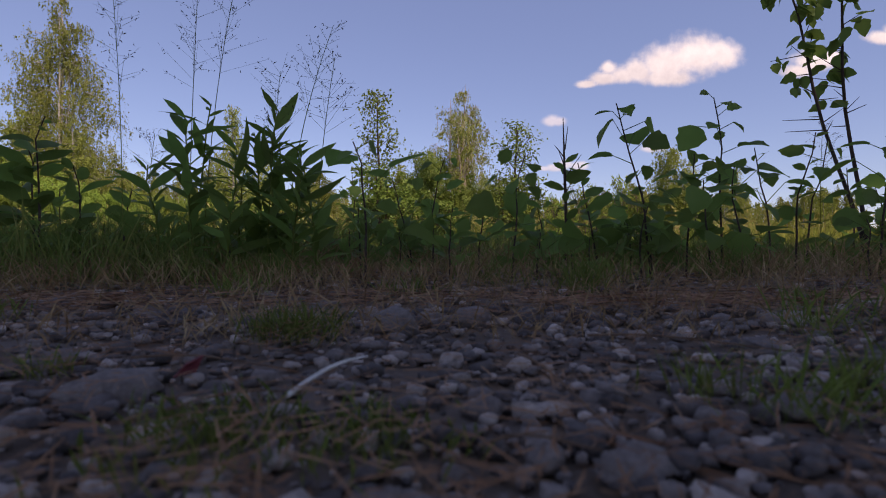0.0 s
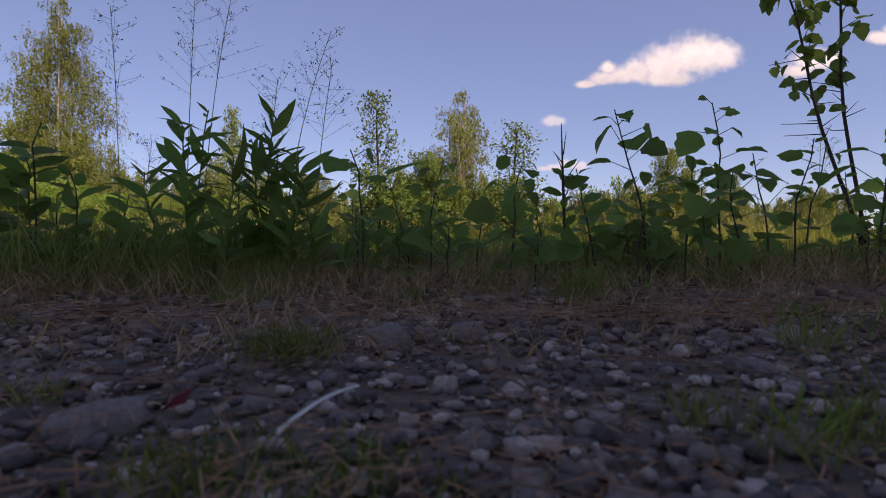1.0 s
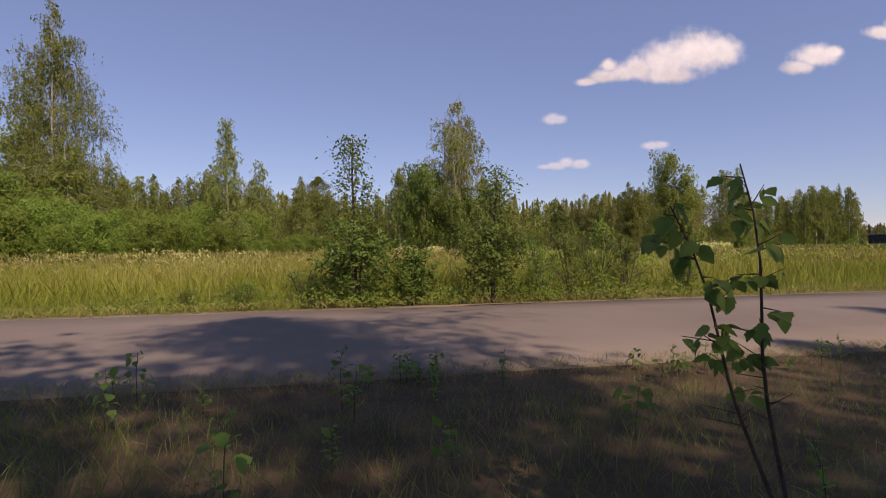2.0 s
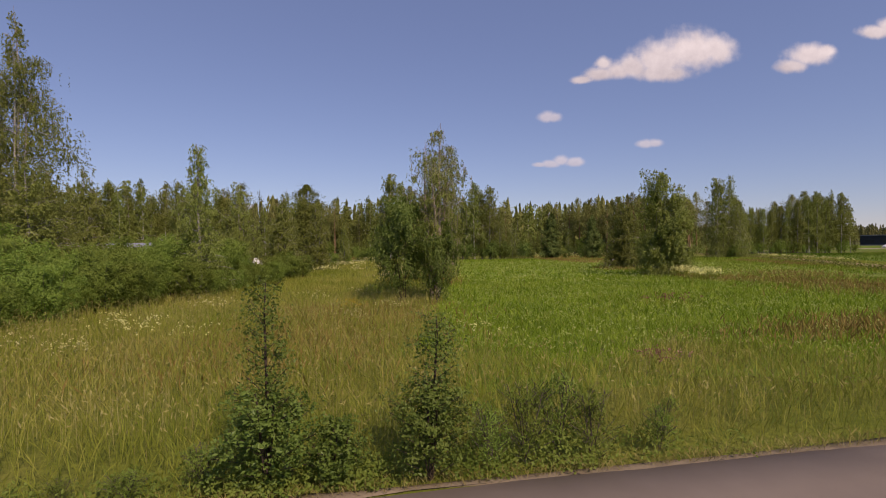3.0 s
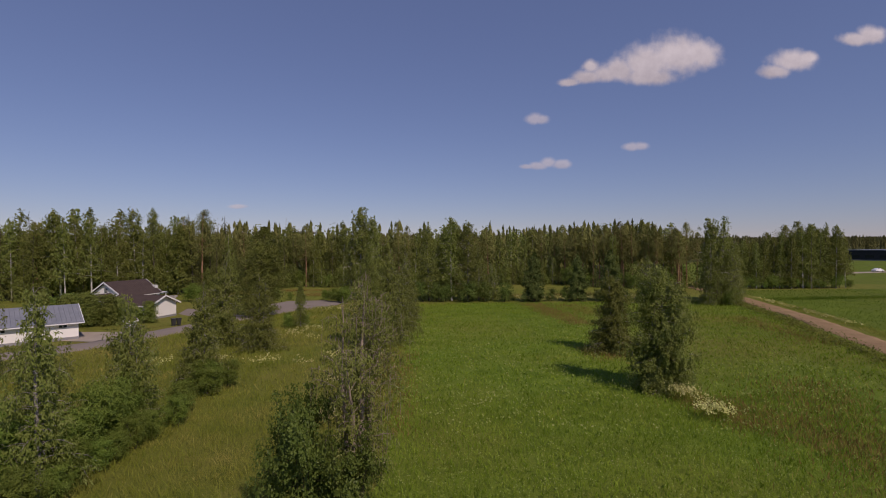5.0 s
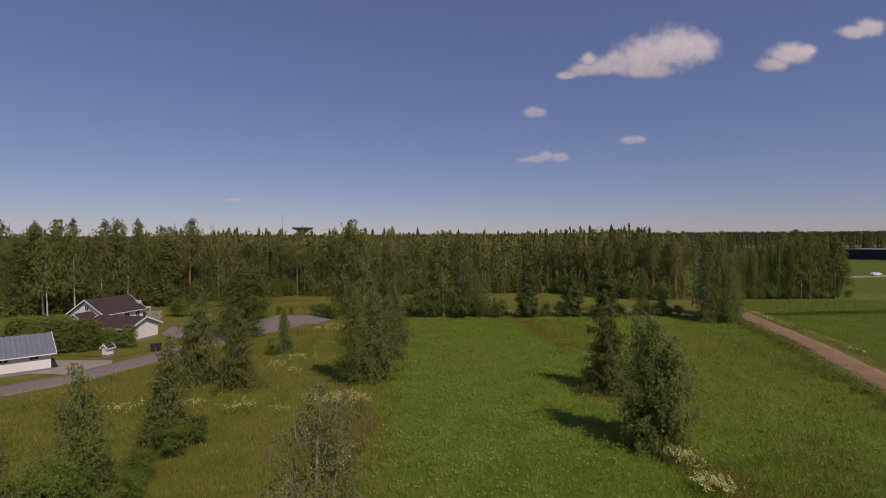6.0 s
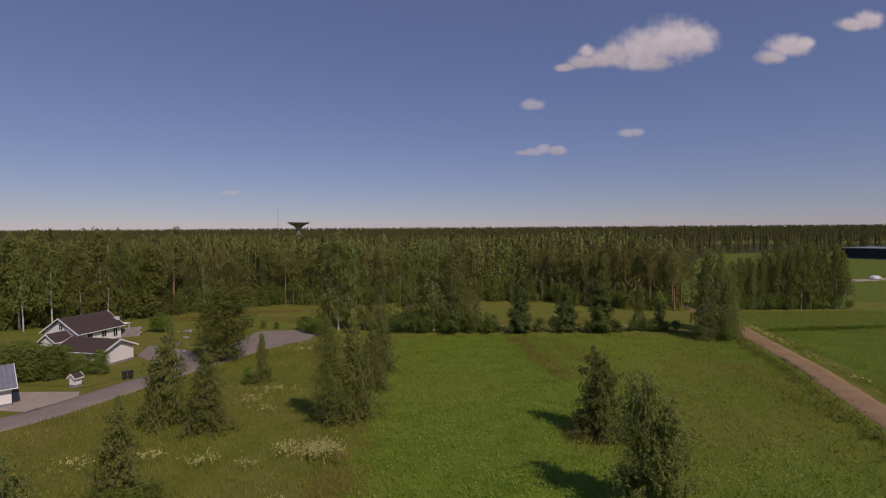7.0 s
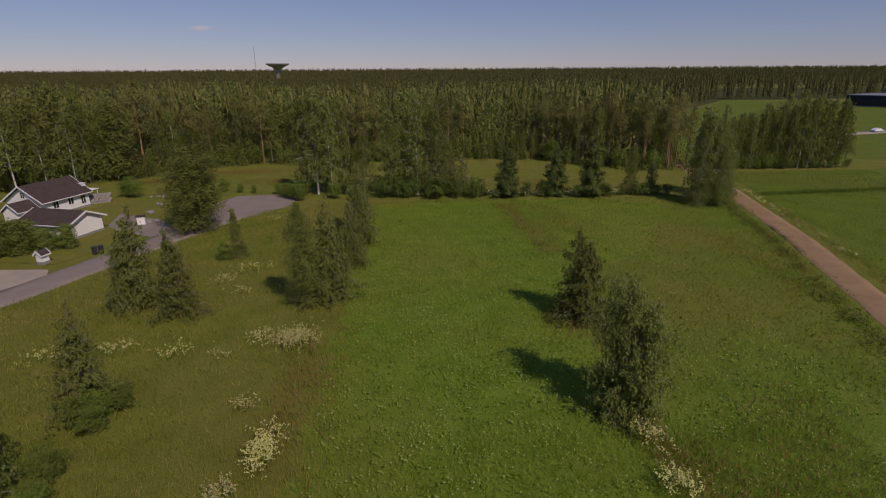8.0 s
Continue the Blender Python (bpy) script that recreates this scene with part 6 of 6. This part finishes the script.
def seedling(kind, x, y, h, n, size, seed, label, lean=(0, 0), name="seedling", single=False):
    """A woody or herb shoot with stalked leaves, standing at (x, y); single: each leaf a part of its own."""
    rng = np.random.default_rng(seed)
    stem, joined = Soup(), Soup()
    ob = empty(name, pose(x, y, -0.01), label, "plant", "verge seedlings")
    u = np.linspace(0, 1, 8)
    wob = np.cumsum(rng.normal(0, 0.022 * h, (8, 2)), 0)
    pts = np.column_stack([lean[0] * u ** 1.5 * h + wob[:, 0] * u, lean[1] * u * h + wob[:, 1] * u, u * h])
    stem.tube(pts, np.linspace(0.0019 if kind != "lance" else 0.0018, 0.0008, 8) * (1 + h), 6)
    part("stem", stem.mesh("stem", M["twig_bark"] if kind != "lance" else M["verge_blade"], True), None, ob)
    for i in range(n):
        q = (0.22 + 0.78 * (i + rng.uniform(0, 0.9)) / n) * 7
        j = min(int(q), 6)
        p = pts[j] + (pts[j + 1] - pts[j]) * (q - j)
        az = i * 2.4 + rng.uniform(-0.4, 0.4)
        out = np.array([math.cos(az), math.sin(az), 0.0])
        k = size * rng.uniform(0.45, 1.15) * (0.6 if q > 6.2 else 1.0)
        lf = Soup() if single else joined
        if kind == "round":
            ped = out * k * rng.uniform(0.6, 1.0) + np.array([0, 0, k * rng.uniform(0.1, 0.8)])
            lf.tube([p, p + ped * 0.6, p + ped], [0.0009, 0.0008, 0.0007], 4)
            leaf_blade(lf, rng, p + ped, out + np.array([0, 0, rng.uniform(-1.3, 0.5)]) + rng.normal(0, 0.35, 3), k, k * 0.92, "round", 0.15)
        elif kind == "lance":
            leaf_blade(lf, rng, p, out + np.array([0, 0, rng.uniform(0.2, 1.5)]), k, k * 0.24, "lance", rng.uniform(0.0, 0.4))
        else:
            leaf_blade(lf, rng, p + out * 0.002, out + np.array([0, 0, rng.uniform(0.0, 1.0)]), k, k * 0.5, "oval", rng.uniform(0.1, 0.35))
        if single:
            part("leaf", lf.mesh("leaf", M["sprout_leaf"], True), None, ob)
    if not single:
        tagged(part("leaves", joined.mesh("leaves", M["sprout_leaf"], True), None, ob), kind="stuff")
    return ob


ASPEN = "aspen sprout with round toothed dark green leaves"
HERB = "willowherb shoot with long narrow green leaves"
OVAL = "willow seedling with oval dark green leaves"


def spot(px_dir, depth):
    return 0.45 + depth * (px_dir - 0.0125), depth


sprouts = [("round", 0.40, 1.0, 0.345, 17, 0.06), ("round", 0.54, 1.1, 0.385, 18, 0.056), ("oval", 0.30, 1.04, 0.24, 14, 0.045), ("oval", 0.68, 1.1, 0.31, 14, 0.05), ("lance", -0.50, 0.9, 0.33, 24, 0.07), ("lance", -0.31, 0.88, 0.315, 26, 0.075), ("oval", -0.79, 0.92, 0.31, 15, 0.06), ("round", 0.133, 0.98, 0.245, 14, 0.055), ("round", -0.02, 1.02, 0.24, 14, 0.052), ("round", -0.06, 1.1, 0.22, 10, 0.05),
           ("round", -0.15, 0.78, 0.225, 9, 0.062), ("round", 0.47, 1.08, 0.26, 12, 0.058), ("round", 0.70, 1.25, 0.32, 12, 0.055), ("round", 0.63, 1.12, 0.28, 12, 0.055), ("round", 0.58, 0.98, 0.22, 12, 0.06), ("oval", 0.25, 1.06, 0.25, 14, 0.05),
           ("round", 0.84, 1.0, 0.29, 12, 0.062), ("round", 0.38, 1.2, 0.2, 12, 0.055), ("round", 0.52, 0.95, 0.19, 11, 0.055), ("round", 0.2, 1.15, 0.17, 10, 0.05), ("round", 0.07, 1.1, 0.17, 10, 0.05), ("oval", 0.79, 1.3, 0.27, 14, 0.05),
           ("lance", -0.49, 0.86, 0.295, 26, 0.085), ("lance", -0.36, 0.88, 0.27, 28, 0.08), ("lance", -0.42, 0.84, 0.24, 26, 0.085), ("lance", -0.30, 0.84, 0.235, 26, 0.08), ("lance", -0.245, 0.86, 0.2, 24, 0.075), ("lance", -0.55, 0.95, 0.22, 22, 0.075), ("lance", -0.39, 0.95, 0.22, 24, 0.08),
           ("lance", -0.33, 0.93, 0.26, 26, 0.085), ("oval", -0.80, 0.95, 0.27, 16, 0.075), ("oval", -0.71, 1.0, 0.235, 16, 0.07), ("oval", -0.87, 0.9, 0.2, 14, 0.075), ("oval", -0.63, 1.0, 0.19, 14, 0.065), ("oval", -0.76, 1.1, 0.2, 14, 0.065), ("round", 0.30, 1.25, 0.19, 12, 0.05),
           ("oval", -0.16, 1.0, 0.16, 12, 0.06), ("round", 0.9, 1.2, 0.22, 12, 0.06)]
for i, (kind, dr, depth, h, n, size) in enumerate(sprouts):
    x, y = spot(dr, depth)
    seedling(kind, x, y, h, n, size, 400 + i, {"round": ASPEN, "lance": HERB, "oval": OVAL}[kind], ((i * 0.37) % 0.3 - 0.15, 0), single=True)
l_rng = random.Random(19)
for i in range(46):
    x, y = spot(l_rng.uniform(-0.9, 0.92), l_rng.uniform(0.92, 1.35))
    kind = l_rng.choice(["oval", "round", "round", "lance"] if x < 0.3 else ["round", "round", "oval"])
    seedling(kind, x, y, l_rng.uniform(0.07, 0.15), 12, 0.05, 600 + i, {"round": ASPEN, "lance": HERB, "oval": OVAL}[kind])
b_rng = random.Random(9)
for i in range(40):
    x, y = b_rng.uniform(-2.6, 4.8), b_rng.uniform(1.4, 3.5)
    if y < path_near(x) - 0.15:
        kind = b_rng.choice(["round", "round", "oval", "lance"])
        seedling(kind, x, y, b_rng.uniform(0.16, 0.34) + (0.12 if x > 1.5 and y > 2.6 else 0), 14, 0.055, 450 + i, {"round": ASPEN, "lance": HERB, "oval": OVAL}[kind])

for i in range(26):
    x = b_rng.uniform(0.2, 4.2)
    seedling(b_rng.choice(["round", "oval"]), x, path_near(x) - b_rng.uniform(0.06, 0.5), b_rng.uniform(0.07, 0.2), 12, 0.042, 700 + i, "low broadleaf seedling on the littered path edge")

# bare twig
tg = Soup()
x, y = spot(0.238, 1.06)
tg.tube([(0, 0, -0.01), (0.002, 0, 0.1), (-0.001, 0, 0.2), (-0.004, 0, 0.325)], [0.0042, 0.0036, 0.003, 0.0008], 6)
for z0, dx, dz in ((0.2, 0.035, 0.05), (0.22, -0.012, 0.04), (0.26, 0.008, 0.05), (0.24, -0.02, 0.03), (0.17, 0.02, 0.03)):
    tg.tube([(0, 0, z0), (dx * 0.5, 0.004, z0 + dz * 0.55), (dx, 0.008, z0 + dz)], [0.0014, 0.001, 0.0005], 4)
ob = part("dead_twig", tg, M["twig_bark"])
ob.matrix_basis = pose(x, y, 0)
tagged(ob, "bare upright dead twig among the seedlings", "twig")

# birch sapling with two dark stems
sap_at = spot(0.82, 1.5)
sap = empty("birch_sapling", pose(*sap_at, 0), "young birch sapling with two dark stems and toothed leaves", "sapling")
s_rng = np.random.default_rng(77)
lf = Soup()
for lx, ln_ in ((-0.30, 0.95), (-0.13, 1.05)):
    st = Soup()
    u = np.linspace(0, 1, 10)
    pts = np.column_stack([lx * u ** 1.2 + 0.012 * np.sin(u * 9), 0.02 * np.sin(u * 6), u * ln_ - 0.01])
    st.tube(pts, np.linspace(0.0068, 0.0018, 10), 7)
    for i in range(26):
        q = s_rng.uniform(3.6, 8.9)
        j = int(q)
        p = pts[j] + (pts[j + 1] - pts[j]) * (q - j)
        out = unit(np.array([s_rng.normal(-0.55 if lx < -0.2 else -0.2, 0.7), s_rng.normal(0, 0.7), s_rng.uniform(0.0, 0.5)]))
        tl = s_rng.uniform(0.03, 0.1)
        st.tube([p, p + out * tl * 0.6, p + out * tl], [0.0018, 0.0012, 0.0007], 4)
        if q < 4.6:
            continue
        for _ in range(3):
            b0 = p + out * tl * s_rng.uniform(0.4, 1.0)
            dd = np.array([s_rng.normal(0, 0.6), s_rng.normal(0, 0.6), -0.7 + s_rng.normal(0, 0.4)])
            k = s_rng.uniform(0.032, 0.055)
            leaf_blade(lf, s_rng, b0 + dd * 0.008, dd, k, k * 0.8, "round", 0.1)
    part("stem", st.mesh("stem", M["twig_bark"], True), None, sap)
tagged(part("leaves", lf.mesh("leaves", M["sprout_leaf"], True), None, sap), kind="stuff")


def panicle(x, y, h, seed, lean):
    """A tall grass stalk with a loose, airy flower head."""
    rng = np.random.default_rng(seed)
    s, sd = Soup(), Soup()
    u = np.linspace(0, 1, 9)
    pts = np.column_stack([lean * u ** 2 * h, 0.02 * u, u * h])
    s.tube(pts, np.linspace(0.0011, 0.0005, 9), 4)
    spots_ = []
    for i in range(26):
        q = 0.66 + 0.34 * i / 26
        p = np.array([lean * q * q * h, 0.02 * q, q * h])
        out = unit(np.array([rng.normal(), rng.normal(), rng.uniform(0.3, 1.2)])) * 0.05 * (1.25 - q) * 3 * rng.uniform(0.5, 1.1)
        s.tube([p, p + out * 0.5, p + out], [0.0003, 0.00025, 0.0002], 3)
        for k in range(4):
            spots_.append(p + out * rng.uniform(0.4, 1.0) + rng.normal(0, 0.003, 3))
    sd.quads(leaves(rng, np.array(spots_), 0.006, 0.0018, -0.5))
    ob = empty("grass_stalk", pose(x, y, -0.01), "tall thin grass stalk with an airy brown panicle", "grass", "grass stalks")
    part("stalk", s, M["verge_blade"], ob)
    tagged(part("panicle", sd, M["twig_bark"], ob), kind="stuff")


for i, (dr, depth, h, lean) in enumerate([(-0.63, 0.9, 0.52, -0.05), (-0.50, 0.9, 0.54, 0.02), (-0.47, 0.92, 0.58, 0.10), (-0.345, 0.85, 0.37, 0.05), (-0.31, 0.9, 0.47, 0.18), (-0.25, 0.92, 0.42, 0.08), (0.73, 1.3, 0.38, 0.05), (-0.59, 1.0, 0.3, 0.05)]):
    x, y = spot(dr, depth)
    panicle(x, y, h, 500 + i, lean)
